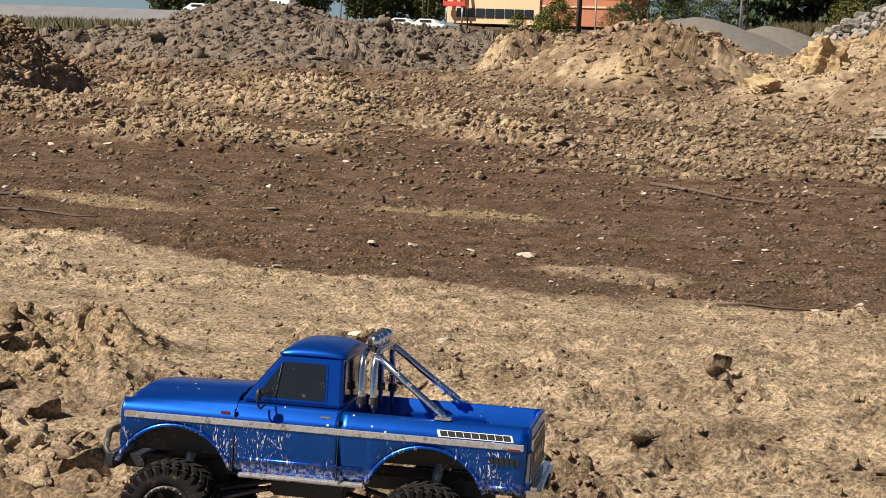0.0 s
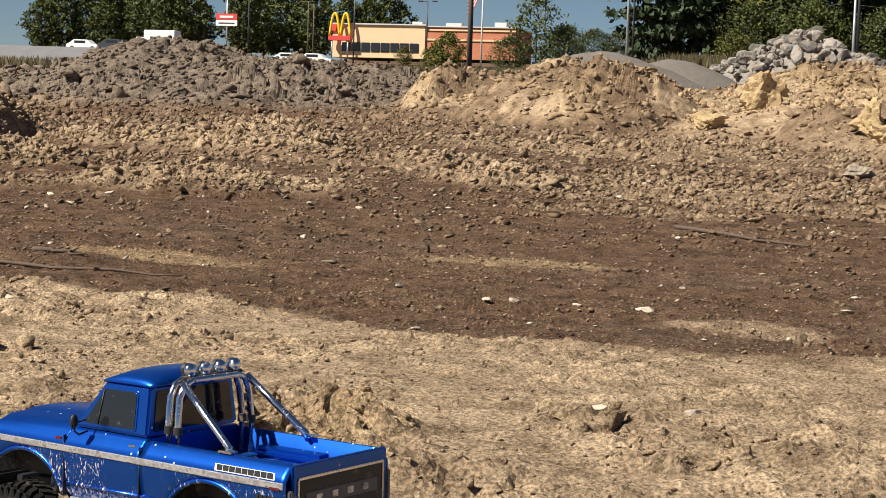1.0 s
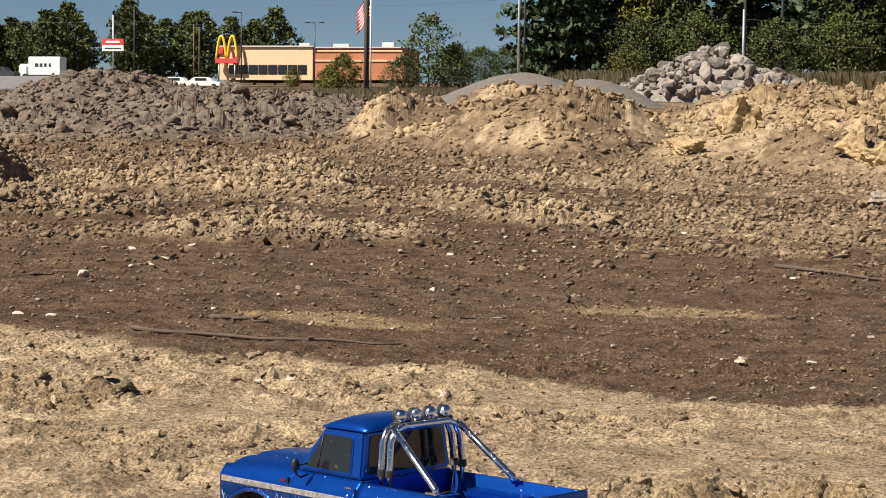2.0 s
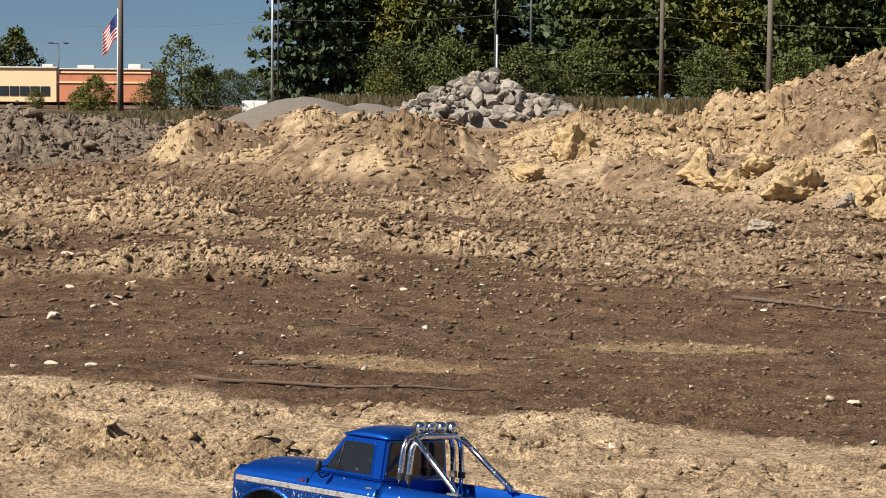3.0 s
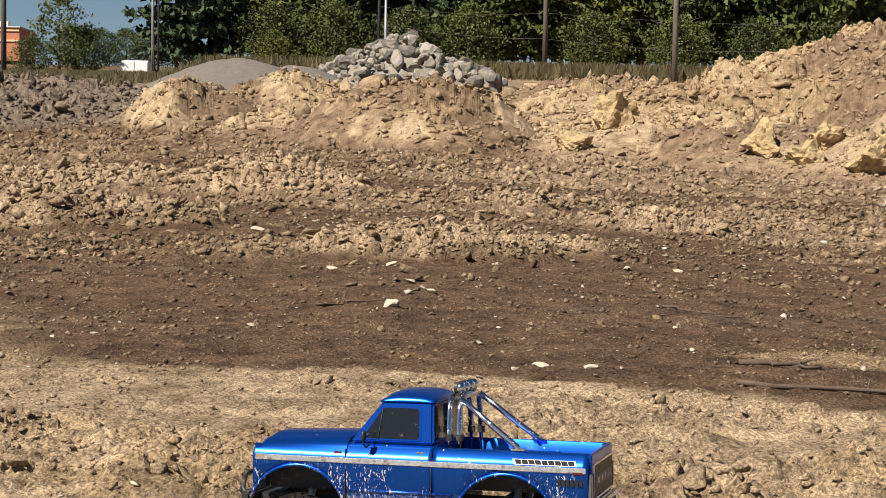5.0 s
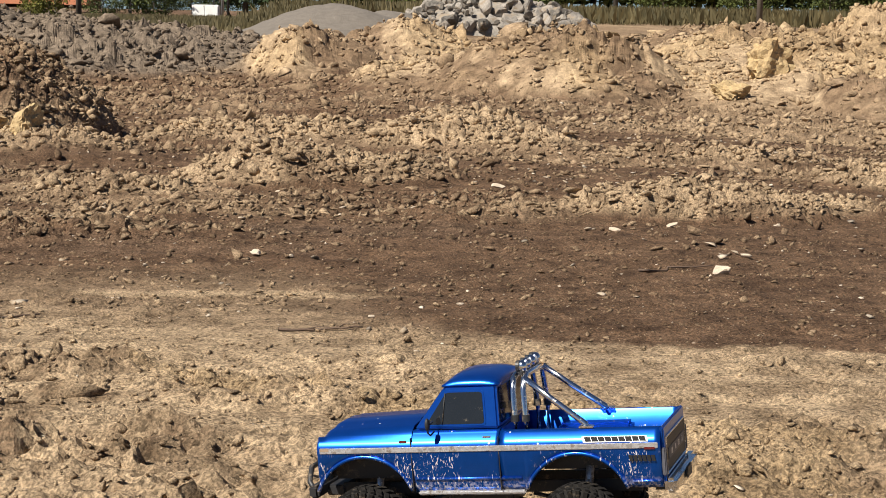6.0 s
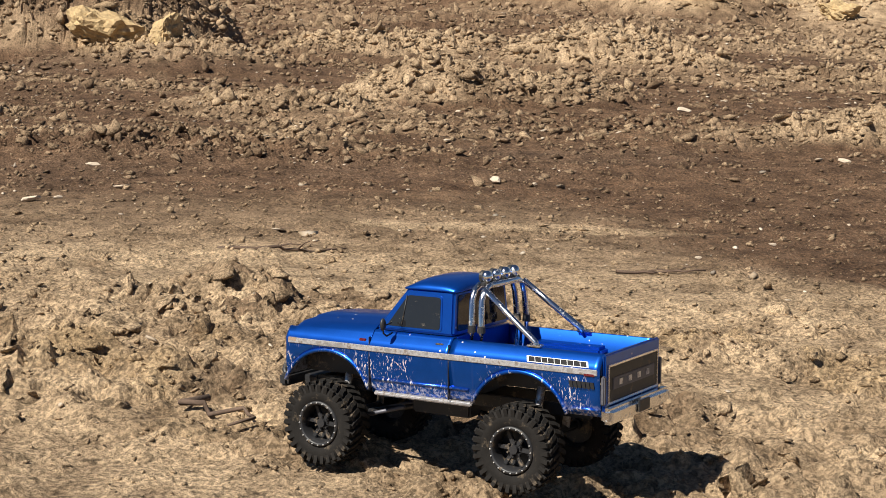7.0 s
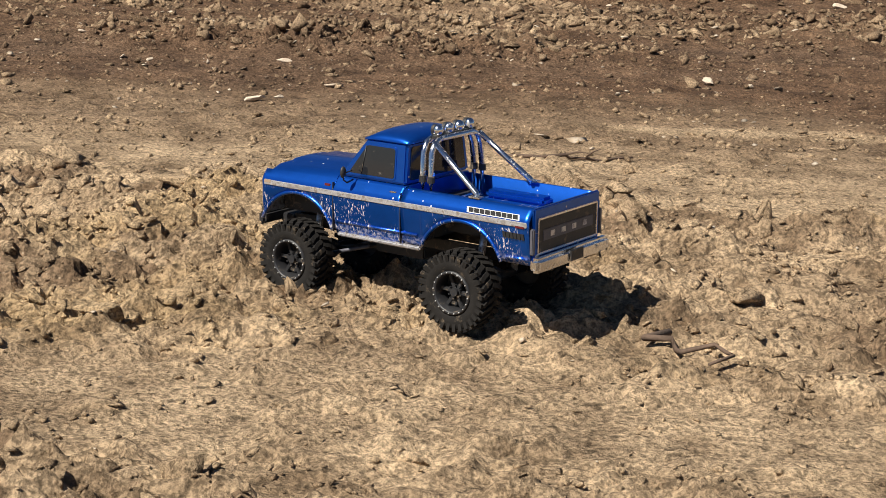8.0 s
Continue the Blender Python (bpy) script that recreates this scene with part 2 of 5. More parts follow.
# ---------- terrain ----------
def hash2(ix, iy, seed):
    v = (ix.astype(np.int64) * 374761393 + iy.astype(np.int64) * 668265263 + seed * 982451653) & 0xFFFFFFFF
    v = ((v ^ (v >> 13)) * 1274126177) & 0xFFFFFFFF
    return ((v ^ (v >> 16)) & 0xFFFFFF) / float(0xFFFFFF)


def vnoise(x, y, seed):
    """Smooth value noise, 0 to 1."""
    ix, iy = np.floor(x), np.floor(y)
    fx, fy = x - ix, y - iy
    fx, fy = fx * fx * fx * (fx * (fx * 6 - 15) + 10), fy * fy * fy * (fy * (fy * 6 - 15) + 10)
    a, b = hash2(ix, iy, seed), hash2(ix + 1, iy, seed)
    c, d = hash2(ix, iy + 1, seed), hash2(ix + 1, iy + 1, seed)
    return (a * (1 - fx) + b * fx) * (1 - fy) + (c * (1 - fx) + d * fx) * fy


def fbm(x, y, seed, octaves=4):
    s, a, total = 0.0, 1.0, 0.0
    for k in range(octaves):
        s = s + a * vnoise(x * 2 ** k + 17.3 * k, y * 2 ** k - 9.1 * k, seed + k)
        total += a
        a *= 0.5
    return s / total


def blocks(x, y, seed, crack=0.3):
    """Broken angular clods: tilted facets of uneven height with deep gaps between them, about 0 to 1."""
    wx, wy = 0.7 * (vnoise(x * 1.9, y * 1.9, seed + 5) - 0.5), 0.7 * (vnoise(x * 1.9, y * 1.9, seed + 6) - 0.5)
    x, y = x + wx, y + wy
    ix, iy = np.floor(x), np.floor(y)
    d1, d2, h1 = np.full_like(x, 9.0), np.full_like(x, 9.0), np.zeros_like(x)
    for dx in (-1, 0, 1):
        for dy in (-1, 0, 1):
            cx, cy = ix + dx, iy + dy
            qx, qy = x - cx - hash2(cx, cy, seed), y - cy - hash2(cx, cy, seed + 1)
            d = np.sqrt(qx * qx + qy * qy) - 0.32 * hash2(cx, cy, seed + 3)
            h = 0.2 + 0.8 * hash2(cx, cy, seed + 2) ** 1.6 + 1.0 * ((hash2(cx, cy, seed + 7) - 0.5) * qx + (hash2(cx, cy, seed + 8) - 0.5) * qy) - 0.35 * (qx * qx + qy * qy)
            first = d < d1
            d2 = np.where(first, d1, np.minimum(d2, d))
            h1 = np.where(first, h, h1)
            d1 = np.where(first, d, d1)
    return np.clip(h1, 0, 1.4) * np.clip((d2 - d1) / crack, 0, 1)


def step(a, b, x):
    t = np.clip((x - a) / (b - a), 0, 1)
    return t * t * (3 - 2 * t)


def mound(x, y, cx, cy, rx, ry, h, p=1.2):
    return h * np.clip(1 - ((x - cx) / rx) ** 2 - ((y - cy) / ry) ** 2, 0, 1) ** p


def blob(x, y, cx, cy, rx, ry):
    return np.clip(1.4 - 1.4 * (((x - cx) / rx) ** 2 + ((y - cy) / ry) ** 2), 0, 1)


def stroke(x, y, x0, y0, x1, y1, half):
    """1 along a line on the ground, falling to 0 at half its width."""
    dx, dy = x1 - x0, y1 - y0
    t = np.clip(((x - x0) * dx + (y - y0) * dy) / (dx * dx + dy * dy), 0, 1)
    d = np.hypot(x - x0 - t * dx, y - y0 - t * dy)
    return step(half * 1.15, half * 0.75, d)


# foot of the dark earth along x
EDGE_X = [-7.0, -6.2, -5.2, -4.2, -3.7, -3.2, -2.3, -1.6, -0.9, -0.1, 0.4, 0.9, 1.6, 2.4]
EDGE_Y = [-1.25, -1.30, -1.25, -1.25, -1.40, -1.62, -1.80, -2.00, -2.25, -2.30, -2.55, -2.72, -2.58, -2.40]
# churned clay left by wheels: ends of each band, half width, how broken
CHURN = ((-6.7, -2.05, -5.5, -2.35, 0.72, 1.0), (-5.5, -2.35, -4.9, -2.5, 0.56, 1.0), (-4.9, -2.75, -3.6, -3.12, 0.30, 1.0), (-5.0, -1.95, -3.4, -2.52, 0.19, 0.8), (-3.2, -2.85, -2.3, -3.05, 0.27, 0.8),
         (-2.5, -3.05, -1.3, -3.02, 0.27, 0.85), (-1.0, -3.5, 0.3, -3.9, 0.2, 0.4), (0.35, -4.15, 0.8, -4.7, 0.34, 0.9), (0.95, -3.80, 1.75, -3.88, 0.13, 0.6), (1.3, -4.3, 2.3, -4.38, 0.26, 0.9), (-5.95, -3.58, -5.35, -3.72, 0.19, 0.95))


def terrain(x, y):
    """Height of the ground and its soil shares at arrays x, y."""
    far = np.maximum(y, 0)
    side = step(-5.0, -2.0, x + 0.08 * far)
    slope = 0.030 + 0.014 * side
    z = np.where(far < 60, slope * far, slope * 60 + 0.043 * (np.minimum(far, 400) - 60))
    z = z + 0.06 * step(0.2, -2.4, x) * step(-5.0, -1.8, y)
    z = z - 0.12 * step(-0.4, 1.3, x) * step(-3.75, -4.75, y)
    z = z + 0.025 * (fbm(x * 0.9, y * 0.9, 5, 3) - 0.5) * step(40, 5, y) * 1.0
    # heaps
    wx = x + 0.5 * (fbm(x * 0.8, y * 0.8, 21, 3) - 0.5) * step(3, 9, y) * 2
    wy = y + 0.5 * (fbm(x * 0.8, y * 0.8, 31, 3) - 0.5) * step(3, 9, y) * 2
    ypile = np.maximum.reduce([
        mound(wx, wy, -5.0, 20.7, 1.15, 2.4, 0.72), mound(wx, wy, -3.5, 22.5, 1.6, 3.5, 0.70), mound(wx, wy, -1.75, 13.5, 1.7, 2.1, 0.74, 1.0), mound(wx, wy, -0.4, 15.5, 2.2, 4.0, 0.40),
        mound(wx, wy, 1.35, 18.0, 2.8, 7.5, 0.80), mound(wx, wy, 2.6, 17.0, 1.8, 7.0, 0.66), mound(wx, wy, -3.2, 15.5, 1.2, 3.0, 0.26), mound(wx, wy, 0.6, 12.6, 1.6, 1.7, 0.32), mound(wx, wy, 2.8, 9.7, 1.4, 1.6, 0.48, 1.0), mound(wx, wy, 1.9, 11.3, 1.3, 1.6, 0.42, 1.0)])
    big = mound(wx, wy, 7.6, 17.0, 6.1, 10.0, 2.05, 1.15)
    gpile = np.maximum.reduce([mound(wx, wy, -9.8, 24.5, 5.0, 7.0, 0.95, 1.0), mound(wx, wy, -11.6, 24.5, 2.6, 5.5, 1.25, 1.0), mound(wx, wy, -14, 23.0, 2.2, 5.0, 0.6, 1.0), mound(wx, wy, -7.6, 25.2, 3.0, 5.0, 0.76, 1.0)])
    clay = np.maximum(ypile, big)
    m_left = np.maximum.reduce([mound(x, y, -6.8, 6.6, 1.15, 1.5, 0.78, 0.8), mound(x, y, -7.6, 7.6, 1.9, 2.0, 0.5), mound(x, y, -6.0, 5.2, 1.0, 0.9, 0.17)])
    ridge = np.maximum.reduce([mound(wx, y, -2.2, 1.97, 0.72, 0.42, 0.14, 0.7), mound(wx, y, -1.5, 2.2, 0.55, 0.32, 0.06, 0.7), mound(wx, y, -3.15, 1.75, 0.55, 0.36, 0.05),
                               mound(wx, y, -4.25, 3.45, 0.62, 0.50, 0.20, 0.7), mound(wx, y, -3.75, 3.45, 0.55, 0.45, 0.12, 0.7), mound(wx, y, -5.1, 2.75, 0.75, 0.42, 0.08), mound(wx, y, -5.4, 1.05, 1.5, 0.40, 0.065),
                               mound(wx, y, -1.5, 4.8, 1.05, 0.42, 0.09, 0.8), mound(wx, y, -0.75, 3.75, 0.55, 0.42, 0.11, 0.8), mound(wx, y, 1.4, 3.6, 1.7, 0.5, 0.05)])
    heap = np.maximum.reduce([mound(wx, y, -3.25, 5.95, 0.85, 0.85, 0.25), mound(wx, y, -2.7, 5.3, 0.55, 0.45, 0.10), mound(wx, y, -4.6, 6.6, 1.2, 0.7, 0.16), mound(wx, y, -0.9, 7.6, 1.8, 0.5, 0.07), mound(wx, y, 2.6, 7.2, 1.2, 0.6, 0.11), mound(wx, y, -4.9, 10.4, 1.6, 1.0, 0.08)])
    z = z + clay + gpile + m_left + ridge + heap
    # how broken the surface is
    edge = np.interp(x, EDGE_X, EDGE_Y)
    w = 0.35 * (fbm(x * 1.6, y * 2.2, 61, 4) - 0.5)
    soft = 0.10 + 0.55 * step(-2.8, -4.2, x)
    dark = step(-soft, soft, y - edge + 1.3 * w) * (1 - 0.45 * step(-2.8, -4.2, x) * step(1.0, -0.8, y))
    dark = dark * (1 - 0.40 * step(6.2, 7.4, y + 3 * w - 0.25 * x) * step(-4, 0.5, x))
    rough = np.zeros_like(x) + 0.03
    nw = 0.30 * (fbm(x * 3.1, y * 3.1, 63, 3) - 0.5)
    churn = np.zeros_like(x)
    for x0, y0, x1, y1, half, k in CHURN:
        churn = np.maximum(churn, k * stroke(x + nw, y + 0.7 * nw + 0.3 * w, x0, y0, x1, y1, half))
    churn = churn * (0.45 + 0.55 * step(0.36, 0.52, fbm(x * 2.1, y * 2.9, 67, 3)))
    rough = np.maximum(rough, churn)
    rough = np.maximum(rough, 0.45 * step(0.53, 0.64, fbm(x * 1.6, y * 2.6, 91, 3)) * step(-1.6, -2.1, y))
    rough = np.maximum(rough, np.clip(ridge * 14, 0, 1))
    rough = np.maximum(rough, np.clip(heap * 9, 0, 1))
    rough = np.maximum(rough, np.clip(m_left * 5, 0, 1))
    strips = step(0.47, 0.58, fbm(x * 0.55, y * 1.7 + 0.4 * x, 97, 3)) * step(1.1, 2.0, y)
    rough = np.maximum(rough, 0.42 * strips)
    rough = np.maximum(rough, 0.5 * step(2.2, 3.0, y) * step(6.4, 5.2, y) * step(-1.6, 0.2, x))
    piles = np.clip((clay + gpile) * 5, 0, 1)
    near = step(11, 7.5, y)
    close = step(0.2, -0.8, y)
    z = z + rough * near * close * (0.060 * blocks(x / 0.26, y / 0.15, 101, 0.5) + 0.036 * blocks(x / 0.08, y / 0.065, 111, 0.45) + 0.016 * blocks(x / 0.036, y / 0.032, 121, 0.45) + 0.060 * (fbm(x * 3, y * 4.5, 103, 4) - 0.5) - 0.018)
    z = z + rough * near * (1 - close) * (0.045 * blocks(x / 0.22, y / 0.20, 103, 0.4) + 0.055 * blocks(x / 0.09, y / 0.085, 113, 0.4) - 0.035)
    mid = (1 - piles) * step(6, 9, y) * step(60, 20, y)
    z = z + mid * (0.08 * blocks(x / 0.40, y / 0.40, 131) + 0.07 * blocks(x / 0.17, y / 0.17, 141) - 0.05) * (0.3 + rough)
    clumpy = 0.45 + 0.9 * step(0.38, 0.62, fbm(x * 0.8, y * 0.6, 145, 3))
    z = z + piles * clumpy * (0.22 * blocks(x / 1.2, y / 1.2, 151, 0.6) + 0.16 * blocks(x / 0.45, y / 0.45, 161, 0.6) + 0.07 * blocks(x / 0.20, y / 0.20, 171, 0.6) - 0.12) * step(-0.02, 0.5, clay + gpile)
    # fine crust, wheel-smoothed and flaking
    flake = 0.2 + 0.8 * step(0.40, 0.56, fbm(x * 2.3, y * 4, 195, 3))
    z = z + near * (0.010 * (fbm(x * 9, y * 13, 181, 4) - 0.5) + flake * (1 - 0.65 * dark) * 0.018 * blocks(x / 0.052, y / 0.048, 191))
    z = z + near * dark * (0.022 * (fbm(x * 2.5, y * 9, 183, 3) - 0.5) + 0.010 * blocks(x / 0.05, y / 0.05, 185))
    brown = step(0.40, 0.60, fbm(x * 1.1, y * 1.4, 223, 3))
    dark = dark * (1 - (0.42 + 0.30 * brown) * np.clip(rough * 1.3, 0, 1) * step(0.5, 1.5, y))
    dark = np.maximum(dark, 0.60 * brown * step(6, 8, y) * step(14, 11, y) * (1 - piles))
    dark = dark * (1 - 0.85 * np.clip(clay * 5, 0, 1))
    dark = np.maximum(dark, 0.62 * step(0.44, 0.56, fbm(x * 0.9, y * 0.55, 233, 4)) * step(9, 11, y) * step(45, 36, y))
    # browner earth in the churned bands, also standing in for shadow between clods
    dark = np.maximum(dark, 0.60 * churn * step(0.42, 0.56, fbm(x * 4.5, y * 6.5, 237, 3)))
    yellow = np.clip(clay * 2.2, 0, 0.50) * (0.20 + 0.80 * step(0.36, 0.62, fbm(x * 0.7, y * 0.5, 201, 3)))
    yellow = np.maximum(yellow, 0.50 * blob(x + 1.6 * w, y + 1.2 * w, -0.95, -1.05, 0.5, 0.3))
    yellow = np.maximum(yellow, 0.50 * blob(x + 1.6 * w, y + 1.2 * w, 0.1, -0.2, 0.62, 0.30))
    yellow = np.maximum(yellow, 0.22 * blob(x + w, y + 0.7 * w, -0.4, -0.55, 1.2, 0.55))
    yellow = np.maximum(yellow, 0.4 * blob(x, y, -6.3, 5.2, 0.45, 0.5))
    yellow = np.maximum(yellow, 0.60 * churn * step(0.40, 0.58, fbm(x * 2, y * 2, 203, 3)))
    dark = dark * (1 - 0.6 * blob(x + w, y + 0.6 * w, 1.15, -2.1, 0.32, 0.3)) * (1 - 0.7 * blob(x + w, y + 0.4 * w, -4.1, -0.6, 0.7, 0.14)) * (1 - 0.25 * np.clip(yellow * 1.5, 0, 1) * step(2, 0, y))
    grey = np.maximum(np.clip(gpile * 3, 0, 1), 0.2 * np.clip(m_left * 3, 0, 1))
    dark = np.maximum(dark, 0.75 * np.clip(m_left * 2.5, 0, 1))
    grey = np.maximum(grey, 0.25 * dark * step(0.5, 0.65, fbm(x * 0.5, y * 0.8, 211, 2)))
    return z, rough, np.stack([np.clip(dark, 0, 1), np.clip(yellow, 0, 1), np.clip(grey, 0, 1), np.ones_like(x)], -1)


def ground_z(x, y):
    return float(terrain(np.array([float(x)]), np.array([float(y)]))[0][0])


def build_ground():
    ys = [-4.8]
    while ys[-1] < 36:
        d = ys[-1] + 6.3
        ys.append(ys[-1] + max(0.008, d * (0.0026 if d < 10.5 else 0.0046 if d < 31 else 0.008)))
    d = 0.16
    while ys[-1] < 2600:
        ys.append(ys[-1] + d)
        d *= 1.13
    front, d = [], 0.02
    y = ys[0]
    while y > -80:
        y -= d
        d *= 1.5
        front.append(y)
    ys = np.array(front[::-1] + ys)
    yc = np.clip(ys, -4.8, 60)
    xl = np.minimum(2.1 - 0.625 * (yc + 6.8), -5.3 - 0.24 * (yc + 5.4)) - 0.3
    xr = np.maximum.reduce([2.1 - 0.04 * (yc + 6.8), -0.7 + 0.29 * (yc + 6.9), -3.1 + 0.31 * (yc + 6.1)]) + 0.35
    u = np.linspace(0, 1, 740)
    X = xl[:, None] + (xr - xl)[:, None] * u[None]
    out = 0.02 * 1.45 ** np.arange(1, 31)
    out = out / out[-1] * 2500
    X = np.concatenate([xl[:, None] - out[::-1][None], X, xr[:, None] + out[None]], 1)
    Y = np.broadcast_to(ys[:, None], X.shape)
    z, rough, soil = terrain(X.ravel(), np.ascontiguousarray(Y).ravel())
    ny, nx = X.shape
    idx = np.arange(ny * nx).reshape(ny, nx)
    f = np.stack([idx[:-1, :-1], idx[:-1, 1:], idx[1:, 1:], idx[1:, :-1]], -1).reshape(-1, 4)
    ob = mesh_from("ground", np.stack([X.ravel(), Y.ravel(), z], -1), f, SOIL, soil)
    rough = rough.reshape(ny, nx)[:-1, :-1].ravel()
    ob.data.polygons.foreach_set("use_smooth", (rough < 0.35) & (np.repeat(ys[:-1], nx - 1) < 7.0))
    return tagged(ob, "dug-over construction ground of dry tan and moist brown earth", "ground", kind="structure")


build_ground()


# ---------- loose earth ----------
def lump_shapes(count, seed, subdiv=1, rough=0.28, flat=0.75):
    """Broken angular lumps as (verts, tris)."""
    rng = random.Random(seed)
    out = []
    for _ in range(count):
        bm = bmesh.new()
        bmesh.ops.create_icosphere(bm, subdivisions=subdiv, radius=1.0)
        cuts = [Vector((rng.gauss(0, 1), rng.gauss(0, 1), rng.gauss(0, 1))).normalized() for _ in range(6)]
        lims = [rng.uniform(0.2, 0.7) for _ in cuts]
        for v in bm.verts:
            for c, lim in zip(cuts, lims):
                k = v.co.dot(c)
                if k > lim:
                    v.co -= c * (k - lim)
            v.co *= 1 + rng.uniform(-rough, rough)
        ax = Vector((rng.uniform(0.65, 1.35), rng.uniform(0.65, 1.35), flat * rng.uniform(0.7, 1.2)))
        for v in bm.verts:
            v.co = Vector((v.co.x * ax.x, v.co.y * ax.y, v.co.z * ax.z))
        bm.verts.ensure_lookup_table()
        out.append((np.array([v.co[:] for v in bm.verts]), np.array([[v.index for v in f.verts] for f in bm.faces])))
        bm.free()
    return out


def scatter(name, shapes, x, y, size, mat, rng, sink=0.25, soil=None, soften=0.0):
    """One mesh of loose lumps resting on the ground at x, y."""
    z, _, attr = terrain(x, y)
    if soil is not None:
        attr = np.tile(np.array([*soil, 1.0]), (len(x), 1))
    attr = attr.copy()
    attr[:, 0] *= 1 - soften * (0.5 + 0.5 * rng.random(len(x)))
    V, F, A, base = [], [], [], 0
    which = rng.integers(0, len(shapes), len(x))
    for k, (sv, sf) in enumerate(shapes):
        sel = np.where(which == k)[0]
        if not len(sel):
            continue
        a = rng.random(len(sel)) * 6.283
        s = size[sel][:, None] * (0.7 + 0.6 * rng.random((len(sel), 3))) * 0.5
        p = sv[None] * s[:, None, :]
        tx = (rng.random(len(sel)) - 0.5) * 1.2
        ct, st = np.cos(tx)[:, None], np.sin(tx)[:, None]
        p = np.stack([p[..., 0], p[..., 1] * ct - p[..., 2] * st, p[..., 1] * st + p[..., 2] * ct], -1)
        ca, sa = np.cos(a)[:, None], np.sin(a)[:, None]
        p = np.stack([p[..., 0] * ca - p[..., 1] * sa, p[..., 0] * sa + p[..., 1] * ca, p[..., 2]], -1)
        p[..., 0] += x[sel][:, None]
        p[..., 1] += y[sel][:, None]
        p[..., 2] += (z[sel] + size[sel] * (0.36 - sink))[:, None]
        n = len(sv)
        V.append(p.reshape(-1, 3))
        F.append((sf[None] + (base + np.arange(len(sel)) * n)[:, None, None]).reshape(-1, 3))
        A.append(np.repeat(attr[sel], n, 0))
        base += n * len(sel)
    return mesh_from(name, np.concatenate(V), np.concatenate(F), mat, np.concatenate(A))


def wedge(rng, n, y0, y1):
    """Places spread evenly over the dug ground, thinning out with distance."""
    d = np.exp(rng.uniform(np.log(y0 + 6.2), np.log(y1 + 6.2), n))
    y = d - 6.2
    xl = np.minimum(2.1 - 0.60 * (y + 6.8), -5.3 - 0.23 * (y + 5.4)) - 0.1
    xr = np.maximum.reduce([2.2 - 0.04 * (y + 6.8), -0.7 + 0.28 * (y + 6.9), -3.1 + 0.30 * (y + 6.1)]) + 0.1
    return xl + (xr - xl) * rng.random(n), y, d


def clod_shapes(count, seed, subdiv=2):
    """Broken lumps with flat fracture faces and uneven, crumbling edges."""
    rng = random.Random(seed)
    out = []
    for k in range(count):
        bm = bmesh.new()
        bmesh.ops.create_icosphere(bm, subdivisions=subdiv, radius=1.0)
        off = Vector((k * 7.3 + seed, 1.7, 4.1))
        ax = Vector((rng.uniform(0.7, 1.5), rng.uniform(0.55, 1.1), rng.uniform(0.45, 1.0)))
        cuts = [(Vector((rng.gauss(0, 1), rng.gauss(0, 1), rng.gauss(0, 1))).normalized(), rng.uniform(0.15, 0.6)) for _ in range(7)]
        for v in bm.verts:
            p = v.co * (1 + 0.6 * noise.noise(v.co * 1.4 + off))
            for c, lim in cuts:
                d = p.dot(c)
                if d > lim:
                    p -= c * (d - lim) * 0.92
            p = p * (1 + 0.40 * noise.noise(v.co * 3.7 + off) + rng.uniform(-0.16, 0.16))
            v.co = Vector((p.x * ax.x, p.y * ax.y, p.z * ax.z)) * 1.35
        bm.verts.ensure_lookup_table()
        out.append((np.array([v.co[:] for v in bm.verts]), np.array([[v.index for v in f.verts] for f in bm.faces])))
        bm.free()
    return out


def shard_shapes(count, seed):
    """Small splinters of crust, eight faces each."""
    rng = random.Random(seed)
    out = []
    for _ in range(count):
        j = lambda a: a * rng.uniform(0.35, 1.25)
        v = np.array([[j(1), j(0.3), j(0.1)], [j(0.3), j(0.9), j(0.2)], [-j(1), j(0.3), 0], [-j(0.3), -j(0.9), j(0.15)], [j(0.3) - 0.3, j(0.4) - 0.3, j(0.6)], [0, 0, -j(0.6)]])
        out.append((v, np.array([[0, 1, 4], [1, 2, 4], [2, 3, 4], [3, 0, 4], [1, 0, 5], [2, 1, 5], [3, 2, 5], [0, 3, 5]])))
    return out


